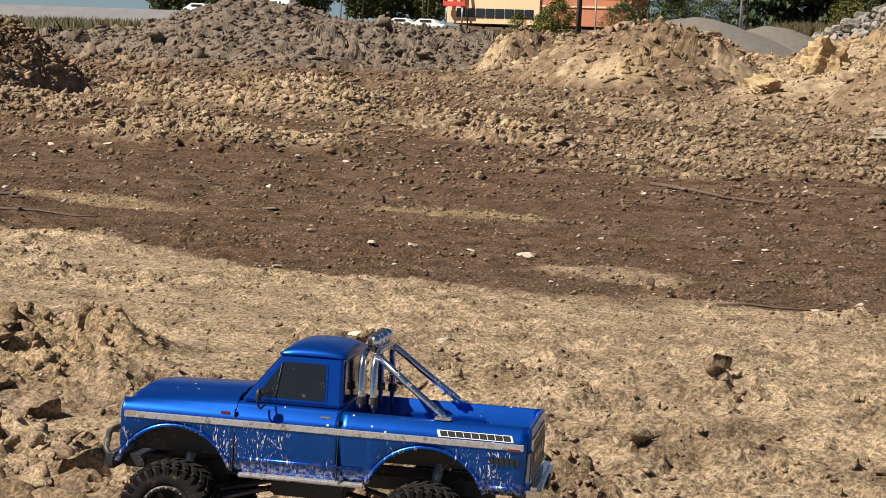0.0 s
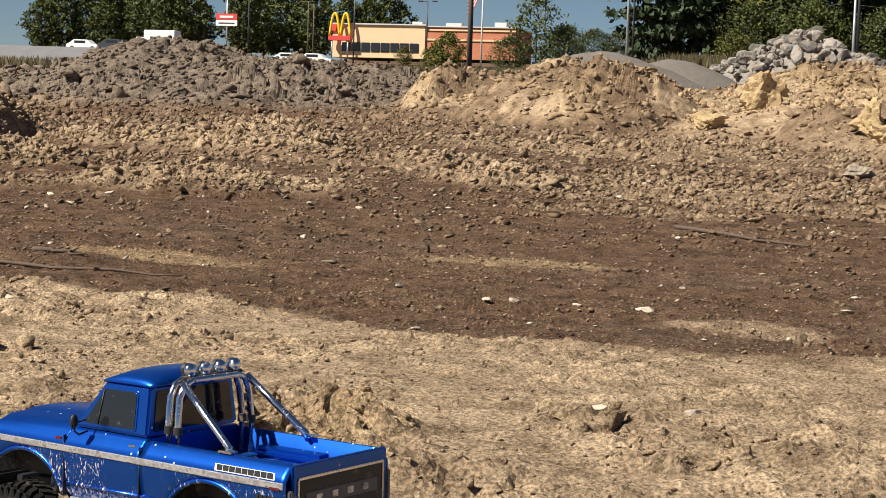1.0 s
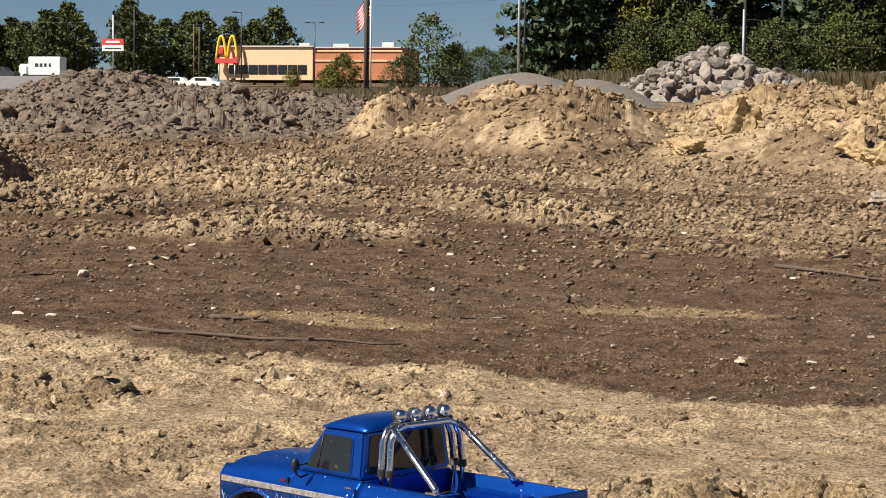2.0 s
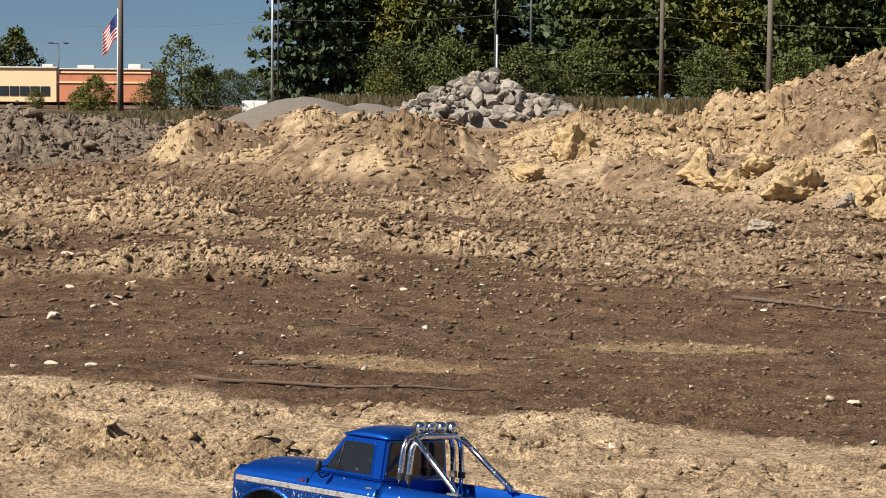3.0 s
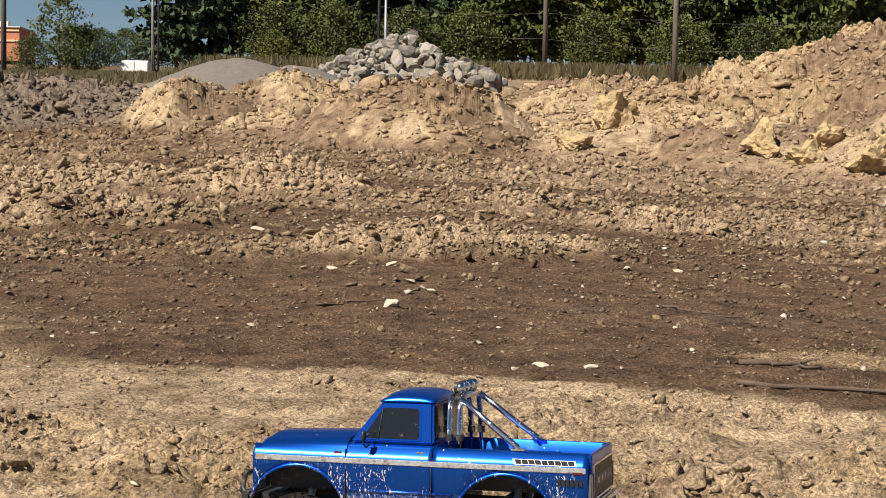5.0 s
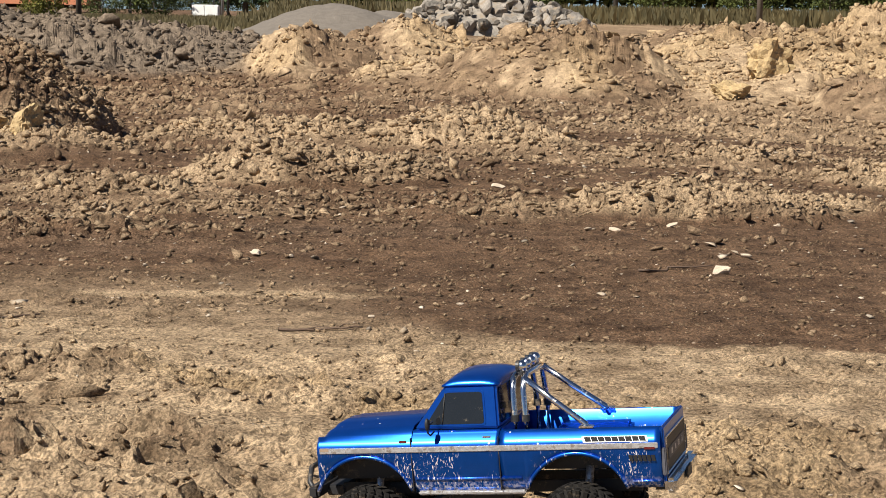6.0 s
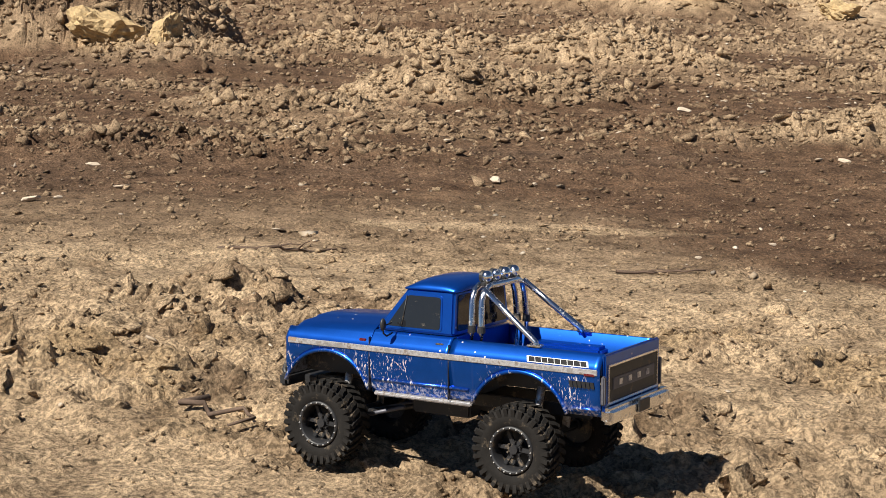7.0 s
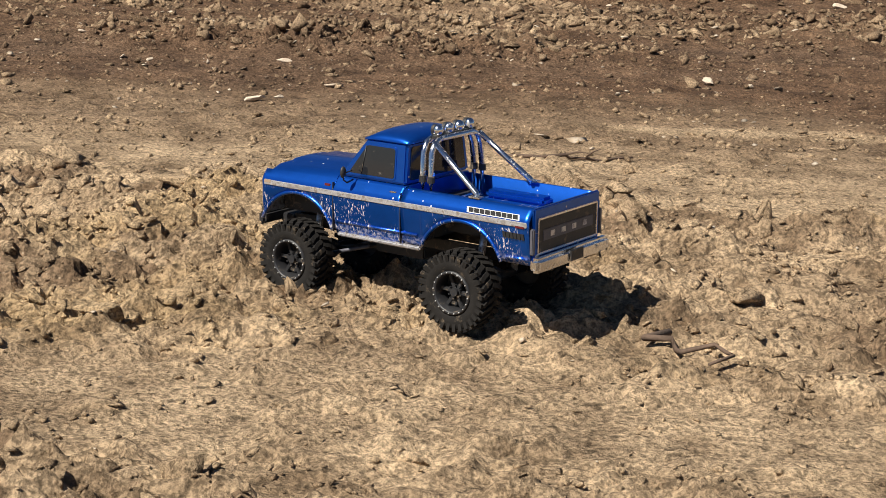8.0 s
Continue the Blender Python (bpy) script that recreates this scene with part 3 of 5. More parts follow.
def loose_earth():
    rng = np.random.default_rng(4)
    fine = lump_shapes(8, 3, 1, 0.25, 0.4)
    coarse, small = clod_shapes(14, 5), clod_shapes(14, 6, 1)
    shards = shard_shapes(20, 9)
    # crumbs over everything
    x, y, d = wedge(rng, 80000, -4.7, 9)
    _, rough, a = terrain(x, y)
    patchy = step(0.40, 0.60, fbm(x * 2.2, y * 3.5, 301, 3))
    keep = rng.random(len(x)) < 0.12 + 0.45 * patchy * (1 - 0.4 * a[:, 0]) + 0.5 * rough
    x, y, d, rough = x[keep], y[keep], d[keep], rough[keep]
    size = np.minimum(d * 0.0021 * (1 - rng.random(len(x))) ** -0.5, d * (0.0060 + 0.006 * rough))
    tagged(scatter("soil_crumbs", shards, x, y, size, CLOD, rng, 0.28, soften=0.6), "small dry crumbs of broken earth on the ground", "soil crumbs", kind="stuff")
    # clods on broken ground
    x, y, d = wedge(rng, 60000, -4.7, 10)
    _, rough, _ = terrain(x, y)
    keep = rng.random(len(x)) < 0.004 + 0.95 * rough ** 1.5
    x, y, d = x[keep], y[keep], d[keep]
    size = 0.012 * (1 - 0.85 * rng.random(len(x))) ** -0.6 * np.clip(d / 4.5, 0.7, 1.8)
    tagged(scatter("small_clods", small, x, y, size, CLOD, rng, 0.26, soften=0.6), "small crumbling clods on broken ground", "earth clods", kind="stuff")
    x, y, d = wedge(rng, 90000, 0.6, 10)
    _, rough, _ = terrain(x, y)
    keep = rng.random(len(x)) < 0.02 + 0.55 * np.clip(rough - 0.12, 0, 1) * (0.4 + 0.6 * step(0.4, 0.6, fbm(x * 1.8, y * 2.4, 305, 3)))
    x, y, d = x[keep], y[keep], d[keep]
    size = 0.020 * (1 - 0.92 * rng.random(len(x))) ** -0.55 * np.clip(d / 9, 0.8, 1.5)
    tagged(scatter("ridge_clods", small, x, y, size, CLOD, rng, 0.22, soften=0.45), "crumbled clods heaped along low earth ridges", "earth clods", kind="stuff")
    x, y, d = wedge(rng, 5200, -4.7, 10)
    _, rough, _ = terrain(x, y)
    keep = rng.random(len(x)) < 0.9 * (rough - 0.25) * 1.3
    x, y, d = x[keep], y[keep], d[keep]
    size = np.minimum(0.024 * (1 - rng.random(len(x))) ** -0.45, 0.055) * np.clip(d / 5.0, 0.8, 1.2)
    tagged(scatter("earth_clods", coarse, x, y, size, CLOD, rng, 0.30, soften=0.6), "crumbling clods of dug earth lying on broken ground", "earth clods", kind="stuff")
    x, y, d = wedge(rng, 16000, -4.7, -0.9)
    _, rough, _ = terrain(x, y)
    lines = step(0.46, 0.60, fbm(x * 2.2, y * 5.0, 307, 3))
    keep = rng.random(len(x)) < 0.40 * np.clip(rough - 0.35, 0, 1) * (0.15 + 0.85 * lines) * 1.5
    x, y, d = x[keep], y[keep], d[keep]
    size = np.minimum(0.024 * (1 - rng.random(len(x))) ** -0.5, 0.075)
    tagged(scatter("clay_clods", coarse, x, y, size, CLOD, rng, 0.26, soften=0.7), "chunky dry clay clods thrown up by wheels", "clay clods", kind="stuff")
    # clods of the far heaps
    x, y, d = wedge(rng, 3000, 9, 34)
    z0, rough, a = terrain(x, y)
    keep = rng.random(len(x)) < 0.05 + 0.8 * np.clip(a[:, 1] + a[:, 2], 0, 1)
    x, y, d = x[keep], y[keep], d[keep]
    size = np.minimum(0.060 * (1 - rng.random(len(x))) ** -0.5, 0.26) * np.clip(d / 20, 0.7, 1.4)
    tagged(scatter("heap_clods", coarse, x, y, size, CLOD, rng, 0.34, soften=0.5), "lumps of clay and earth on the dug heaps", "earth clods", kind="stuff")
    x, y, d = wedge(rng, 36000, 8, 34)
    z0, rough, a = terrain(x, y)
    patchy = step(0.38, 0.58, fbm(x * 1.1, y * 0.8, 303, 3))
    keep = rng.random(len(x)) < 0.08 + (0.72 + 0.25 * patchy) * np.clip(2.4 * (a[:, 1] + a[:, 2]) + 0.4 * a[:, 0], 0, 1)
    x, y, d = x[keep], y[keep], d[keep]
    size = 0.042 * (1 - 0.85 * rng.random(len(x))) ** -0.6 * np.clip(d / 20, 0.6, 1.4)
    tagged(scatter("small_heap_clods", small, x, y, size, CLOD, rng, 0.26, soften=0.5), "small lumps of clay on the dug heaps", "earth clods", kind="stuff")
    # pale gravel
    x, y, d = wedge(rng, 3600, -4.5, 11)
    _, rough, a = terrain(x, y)
    keep = rng.random(len(x)) < 0.25 + 0.6 * a[:, 0] + 0.3 * (y > 1)
    x, y, d = x[keep], y[keep], d[keep]
    size = np.minimum(d * 0.0016 * (1 - rng.random(len(x))) ** -0.42, 0.045)
    tagged(scatter("pale_gravel", fine, x, y, size, STONE, rng, 0.2), "scattered pale stone chips on brown earth", "gravel", kind="stuff")


loose_earth()


def stone_mesh(seed, flat):
    rng = random.Random(seed)
    bm = bmesh.new()
    bmesh.ops.create_icosphere(bm, subdivisions=2, radius=0.5)
    cuts = [(Vector((rng.gauss(0, 1), rng.gauss(0, 1), rng.gauss(0, 1))).normalized(), rng.uniform(0.25, 0.42)) for _ in range(9)]
    for v in bm.verts:
        for c, lim in cuts:
            k = v.co.dot(c)
            if k > lim:
                v.co -= c * (k - lim)
        v.co *= 1 + 0.3 * noise.noise(v.co * 3 + Vector((seed * 3.3, 0, 0))) + 0.12 * noise.noise(v.co * 9 + Vector((seed, 0, 0)))
        v.co.z *= flat
    me = bpy.data.meshes.new("stone")
    bm.to_mesh(me)
    bm.free()
    return me


def stones():
    """Single stones that stand out on the ground: x, y, width."""
    places = ((0.0, -1.51, 0.075), (0.41, -1.655, 0.085), (0.40, -2.02, 0.085), (-2.06, -1.48, 0.085), (-1.92, -1.52, 0.075), (-2.44, 0.07, 0.15), (-2.40, 1.45, 0.11), (-4.155, 0.49, 0.12), (-4.02, 0.44, 0.07),
              (-3.42, -0.84, 0.05), (-5.67, -0.30, 0.10), (-5.60, -0.22, 0.06), (1.28, -2.26, 0.06), (-1.44, -0.34, 0.04), (0.33, -2.57, 0.05), (0.65, 1.0, 0.08), (-2.67, 1.32, 0.09), (-2.15, -1.6, 0.05), (-3.08, 2.98, 0.15),
              (-5.64, 0.61, 0.09), (-3.69, -1.16, 0.04), (1.34, 1.55, 0.09), (-0.35, -2.73, 0.06), (0.98, -3.70, 0.07), (1.155, -3.655, 0.075), (-0.76, -2.72, 0.05), (-0.85, -2.69, 0.06), (-1.3, 1.5, 0.1), (-1.05, 1.55, 0.08), (-1.9, 1.55, 0.07), (-6.1, 0.5, 0.06), (0.85, -1.9, 0.09), (0.62, -1.7, 0.06))
    rng = random.Random(8)
    meshes = [stone_mesh(k, f) for k, f in ((1, 0.32), (2, 0.42), (3, 0.28), (4, 0.38))]
    for me in meshes:
        me.materials.append(STONE)
    for i, (x, y, w) in enumerate(places):
        ob = new("stone", meshes[i % 4])
        s = 0.62 * w * rng.uniform(0.9, 1.1)
        ob.matrix_world = pose(x, y, ground_z(x, y) + 0.08 * w, rng.uniform(-15, 15), rng.uniform(-15, 15), rng.uniform(0, 360)) @ Matrix.Diagonal((s, s * rng.uniform(0.55, 0.8), s, 1))
        tagged(ob, "pale weathered stone half sunk in the earth", "stone", "stones on the ground")


stones()


def sticks():
    rng = random.Random(12)

    def stick(a, b, r, lift, label, branch=True):
        n = 9
        bm = bmesh.new()
        pts, rad = [], []
        for k in range(n):
            t = k / (n - 1)
            x, y = a[0] + (b[0] - a[0]) * t, a[1] + (b[1] - a[1]) * t
            off = (rng.uniform(-1, 1) * 0.03, rng.uniform(-1, 1) * 0.02)
            z = ground_z(x, y) + r * 0.7 + lift * t
            pts.append((x + off[0], y + off[1], z + 0.004 * rng.random()))
            rad.append(r * (1 - 0.6 * t))
        tube(bm, pts, r, 7, rad)
        if branch:
            for k in (3, 5):
                p = Vector(pts[k])
                q = p + Vector((rng.uniform(0.02, 0.07), rng.uniform(-0.05, 0.05), rng.uniform(0.005, 0.03)))
                tube(bm, [p, (p + q) / 2 + Vector((0, 0, 0.005)), q], r * 0.4, 5, [r * 0.45, r * 0.35, r * 0.15])
        tagged(part("stick", bm, STICK), label, "stick", "sticks on the ground")

    stick((-1.55, -1.75), (-0.62, -1.82), 0.008, 0, "dark crooked stick lying along the wet earth")
    stick((-1.42, -1.28), (-1.2, -1.36), 0.010, 0, "short dark broken branch on the mud")
    stick((-0.29, 0.045), (-0.33, 0.10), 0.007, 0.16, "thin dark twig standing up from the mud", False)
    stick((-0.62, -0.75), (-0.45, -0.85), 0.006, 0, "thin dark twig lying on yellow clay")
    stick((-4.95, -1.25), (-4.66, -1.19), 0.006, 0, "dry pale-brown stick on hard earth")
    stick((-3.95, -1.4), (-3.7, -1.38), 0.005, 0, "dry pale-brown stick on hard earth")
    stick((0.6, 1.5), (1.25, 0.9), 0.012, 0, "long dark branch on broken ground")
    stick((1.55, -2.66), (2.12, -2.42), 0.004, 0, "dark stick lying along the wet earth")
    stick((-2.75, 0.15), (-2.45, 0.22), 0.006, 0, "thin dry straw on mud", False)
    stick((-1.35, 0.35), (-1.1, 0.1), 0.005, 0, "thin dry straw on mud", False)
    stick((-4.83, -2.88), (-4.73, -2.97), 0.006, 0.01, "short brown root end in the clods", False)


sticks()


# ---------- blocks, gravel heaps and the rock pile ----------
def clay_block(x, y, z, w, d, h, rz, mat, label, seed):
    rng = random.Random(seed)
    bm = bmesh.new()
    bmesh.ops.create_icosphere(bm, subdivisions=4, radius=0.62)
    cuts = [(Vector((rng.gauss(0, 1), rng.gauss(0, 1), rng.gauss(0, 0.8))).normalized(), rng.uniform(0.30, 0.46)) for _ in range(8)]
    off = Vector((seed * 3.1, 0, 0))
    for v in bm.verts:
        for c, lim in cuts:
            k = v.co.dot(c)
            if k > lim:
                v.co -= c * (k - lim)
        k = 1 + 0.35 * noise.noise(v.co * 3 + off) + 0.22 * noise.noise(v.co * 8 + off) + 0.12 * noise.noise(v.co * 19 + off)
        v.co = Vector((v.co.x * k * w, v.co.y * k * d, v.co.z * k * h))
    ob = part("clay_block", bm, mat)
    ob.matrix_world = pose(x, y, ground_z(x, y) + z, rng.uniform(-8, 8), rng.uniform(-8, 8), rz)
    return tagged(ob, label, "clay block", "clay blocks on the heaps")


clay_block(0.40, 12.35, 0.10, 0.44, 0.42, 0.44, 20, YROCK, "yellow clay block with rough broken faces", 1)
clay_block(-0.15, 11.6, 0.03, 0.40, 0.30, 0.20, -15, YROCK, "flat yellow clay slab on the heap", 2)
clay_block(1.75, 9.3, 0.04, 0.36, 0.30, 0.24, 30, YROCK, "yellow clay block at the foot of the heap", 23)
clay_block(2.25, 8.8, 0.08, 0.46, 0.36, 0.40, 10, YROCK, "yellow clay block at the foot of the heap", 4)
clay_block(2.9, 8.5, 0.08, 0.40, 0.32, 0.36, -20, YROCK, "yellow clay block at the foot of the heap", 5)
clay_block(2.40, 7.3, 0.06, 0.22, 0.18, 0.20, 15, STONE, "pale broken stone at the foot of the heap", 6)
clay_block(2.62, 6.8, 0.05, 0.26, 0.22, 0.24, 35, YROCK, "yellow clay lump beside the heap", 7)
clay_block(-6.42, 5.25, 0.06, 0.36, 0.25, 0.30, 8, YROCK, "cracked yellow clay block in a dark mound", 8)
clay_block(-6.02, 5.05, 0.04, 0.20, 0.22, 0.22, 40, YROCK, "cracked yellow clay block in a dark mound", 9)
clay_block(2.05, 9.9, 0.06, 0.32, 0.29, 0.28, 65, YROCK, "yellow clay block on the heap", 10)
clay_block(1.55, 10.3, 0.08, 0.42, 0.30, 0.36, 120, YROCK, "brown clay lump on the heap's shoulder", 11)
clay_block(3.3, 10.2, 0.08, 0.50, 0.34, 0.40, 75, YROCK, "yellow clay block on the heap", 12)
clay_block(1.45, 5.9, 0.03, 0.26, 0.20, 0.12, 5, STONE, "pale grey flat stone before the heap", 13)


def gravel_heap(x, y, rx, ry, h, top, label):
    """A smooth tipped cone of gravel."""
    n, m = 56, 22
    V, F = [], []
    for j in range(m + 1):
        r = j / m
        for i in range(n):
            a = 2 * math.pi * i / n
            px, py = rx * r * math.cos(a), ry * r * math.sin(a)
            k = noise.fractal(Vector((px * 0.5 + x, py * 0.5, 0)), 1.0, 2.0, 4)
            z = h * (1 - r ** 1.5) ** 1.05 + 0.09 * k * (1 - r * r) + 0.03 * noise.noise(Vector((px * 4, py * 4, x)))
            V.append((px, py, z - 0.5 * (r > 0.97)))
    for j in range(m):
        for i in range(n):
            F.append((j * n + i, j * n + (i + 1) % n, (j + 1) * n + (i + 1) % n, (j + 1) * n + i))
    ob = mesh_from("gravel_heap", np.array(V), np.array(F), GRAVEL)
    ob.matrix_world = pose(x, y, top - h)
    return smooth(tagged(ob, label, "gravel heap", "gravel heaps"))


gravel_heap(-5.2, 38, 3.4, 4.0, 1.2, 2.68, "tall rounded heap of grey gravel")
gravel_heap(-3.9, 43, 3.0, 4.0, 1.2, 2.72, "lower rounded heap of brownish grey gravel")


def rock_pile():
    rng = random.Random(33)
    pile = empty("rock_pile", pose(-0.4, 53, 2.3), "tall pile of pale grey broken boulders and concrete rubble", "rock pile")
    meshes = [stone_mesh(40 + k, f) for k, f in enumerate((0.7, 0.85, 0.6, 0.9, 0.75, 0.65))]
    for me in meshes:
        me.materials.append(BOULDER)
    V, F, n, m = [], [], 40, 14
    for j in range(m + 1):
        for i in range(n):
            a, r = 2 * math.pi * i / n, j / m
            p = Vector((3.7 * r * math.cos(a), 2.5 * r * math.sin(a), 1.62 * (1 - r ** 1.3)))
            V.append(p + Vector((0, 0, 0.16 * noise.noise(p * 1.7) - 0.4 * (j == m))))
    for j in range(m):
        F += [(j * n + i, j * n + (i + 1) % n, (j + 1) * n + (i + 1) % n, (j + 1) * n + i) for i in range(n)]
    mesh_from("rubble_core", np.array([v[:] for v in V]), np.array(F), BOULDER).parent = pile
    for ring in range(9):
        r = ring / 9
        top = 1.80 * (1 - r ** 1.3)
        for k in range(7 + ring * 7):
            a = rng.uniform(0, 2 * math.pi)
            x, y = 3.8 * r * math.cos(a) + rng.uniform(-0.2, 0.2), 2.6 * r * math.sin(a) + rng.uniform(-0.2, 0.2)
            if y > 1.2:
                continue
            s = rng.choice((0.28, 0.34, 0.4, 0.48, 0.6, 0.82)) * rng.uniform(0.85, 1.15)
            ob = new("boulder", meshes[rng.randrange(6)])
            ob.parent = pile
            ob.matrix_basis = pose(x, y, top * rng.uniform(0.85, 1.02) + 0.05, rng.uniform(0, 360), rng.uniform(-40, 40), rng.uniform(0, 360)) @ Matrix.Diagonal((s, s * rng.uniform(0.6, 1), s * rng.uniform(0.7, 1), 1))
    for k in range(26):
        s = rng.uniform(0.25, 0.5)
        ob = new("boulder", meshes[rng.randrange(6)])
        ob.parent = pile
        ob.matrix_basis = pose(rng.uniform(-6.5, -2.8), rng.uniform(-1, 2), rng.uniform(0.1, 0.45), rng.uniform(0, 360), 0, rng.uniform(0, 360)) @ Matrix.Diagonal((s, s * 0.8, s, 1))


rock_pile()


# ---------- plants ----------
def quads(centers, normals, sizes, rng, aspect=0.6):
    """Leaf faces."""
    n = len(centers)
    up = rng.normal(size=(n, 3))
    a = np.cross(normals, up)
    a /= np.linalg.norm(a, axis=1, keepdims=True) + 1e-9
    b = np.cross(normals, a)
    a, b = a * sizes[:, None], b * sizes[:, None] * aspect
    V = np.stack([centers - a, centers + b * 0.9, centers + a, centers - b], 1).reshape(-1, 3)
    return V, np.arange(n * 4).reshape(n, 4)


def clumps(rng, n, h0, h1, radius, leaf, per, flat=0.6, shape="round"):
    """Leaf clusters spread over a crown."""
    t = rng.random(n)
    a = rng.random(n) * 6.283
    if shape == "cone":
        rr = radius * (1.02 - t) ** 0.8 * np.sqrt(0.15 + 0.85 * rng.random(n))
    elif shape == "tiers":
        t = np.round(t * 9) / 9 + rng.normal(0, 0.012, n)
        rr = radius * (1.08 - t) ** 0.7 * (0.45 + 0.6 * rng.random(n))
    else:
        rr = radius * np.sqrt(np.clip(1 - (2 * t - 0.85) ** 2, 0.05, 1)) * np.sqrt(0.2 + 0.8 * rng.random(n))
    lob = 1 + 0.25 * np.sin(a * 3 + t * 9) + 0.15 * np.sin(a * 7 + 2)
    c = np.stack([rr * lob * np.cos(a), rr * lob * np.sin(a), h0 + (h1 - h0) * t], 1)
    c = np.repeat(c, per, 0)
    c = c + rng.normal(size=c.shape) * np.array([1, 1, flat]) * radius * 0.10
    nrm = rng.normal(size=c.shape) + np.array([0, 0, 0.7])
    nrm /= np.linalg.norm(nrm, axis=1, keepdims=True)
    return quads(c, nrm, leaf * (0.6 + 0.8 * rng.random(len(c))), rng)


def tree(kind, seed, h, radius, mat, label, category="tree", group="trees at the edge of the site"):
    rng = np.random.default_rng(seed)
    pr = random.Random(seed)
    t = empty("tree" if category == "tree" else category.replace(" ", "_"), pose(0, 0, -500 - seed), label, category, group)
    bm = bmesh.new()
    top = h * 0.92
    pts = [(pr.uniform(-0.03, 0.03) * h * k / 6 * 0.5, pr.uniform(-0.03, 0.03) * h * k / 6 * 0.5, top * k / 6) for k in range(7)]
    r0 = 0.022 * h
    tube(bm, pts, r0, 8, [r0 * (1 - 0.13 * k) for k in range(7)])
    for k in range(12):
        z = h * (0.22 + 0.06 * k * (0.9 if kind == "round" else 1))
        a = k * 2.4
        L = radius * (0.8 if kind == "round" else max(0.2, 1.02 - z / h))
        p = Vector((0, 0, z))
        q = Vector((L * math.cos(a), L * math.sin(a), z + (0.35 * L if kind == "round" else -0.05 * L)))
        tube(bm, [p, p.lerp(q, 0.5) + Vector((0, 0, 0.06 * L)), q], r0 * 0.3, 5, [r0 * 0.4, r0 * 0.25, r0 * 0.08])
    part("trunk", bm, BARK, t)
    n = {"round": 420, "cone": 420, "tiers": 380, "open": 150}[kind]
    V, F = clumps(rng, n, h * (0.12 if kind != "open" else 0.2), h, radius, 0.0225 * h, 11, shape="round" if kind == "open" else kind)
    ob = mesh_from("crown", V, F, mat)
    ob.parent = t
    return t


def plant_trees():
    rng = random.Random(77)
    kinds = [tree("round", 1, 15, 4.3, LEAF, "leafy green broadleaf tree in a dense row"), tree("round", 2, 17, 4.8, LEAF, "tall leafy green broadleaf tree in a dense row"),
             tree("tiers", 3, 19, 3.8, NEEDLE, "tall dark conifer with layered drooping branches"), tree("cone", 4, 15, 3.2, NEEDLE, "dark dense conifer in the row of trees"),
             tree("round", 5, 13, 4.0, LEAFYELLOW, "broadleaf tree turning yellow-green"), tree("round", 6, 6, 3.4, LEAF, "low bushy green tree"),
             tree("open", 7, 6.6, 2.7, LEAF, "sparse young tree with open ragged crown"), tree("round", 8, 3.6, 1.5, LEAFYELLOW, "small yellow-green sapling in the weeds", "sapling", "saplings in the scrub")]
    used = set()

    def put(k, x, y, turn=None, s=1.0):
        m = pose(x, y, ground_z(x, y) - 0.1, 0, 0, rng.uniform(0, 360)) @ Matrix.Diagonal((s, s, s * rng.uniform(0.92, 1.08), 1))
        if k not in used:
            used.add(k)
            kinds[k].matrix_basis = m
        else:
            copy_thing(kinds[k], m)

    # dense belt behind the heaps
    for x, k in ((-19.0, 2), (-16.5, 2), (-14.5, 2), (-12, 2), (-9.0, 4), (-6.0, 4), (-2.5, 1), (1.0, 3), (6.0, 3), (9.5, 2), (12.0, 0), (16.0, 1), (20, 0), (24, 4), (28, 0), (32, 1), (36, 3), (40, 2), (44, 1), (49, 0), (54, 1), (59, 2)):
        put(k, x + rng.uniform(-0.6, 0.6), 166 + rng.uniform(-3, 4))
    for i in range(17):
        put((3, 2, 1)[i % 3], -13 + i * 4.6, 178 + rng.uniform(-3, 3), s=1.15)
    for x, k in ((-9, 5), (-3, 5), (4, 5), (10, 5), (22, 5), (30, 5), (38, 5), (46, 5)):
        put(k, x, 158 + rng.uniform(-2, 2))
    # distance on the other side of the street
    for i in range(20):
        put((0, 1, 0)[i % 3], -150 + i * 3.6, 285 + rng.uniform(-12, 14), s=0.78)
    for x in (-44, -39, -35, -31, -27):
        put(5, x, 258 + rng.uniform(-4, 4))
    put(5, -66, 262, s=0.9)
    put(6, -26.2, 140)
    put(5, -24.5, 142, s=0.62)
    put(5, -28.3, 139, s=0.55)
    put(7, -28.0, 115, s=0.95)
    put(7, -7.0, 110, s=0.9)
    put(7, -58, 214, s=0.8)
    put(7, -29.5, 117, s=0.7)


plant_trees()


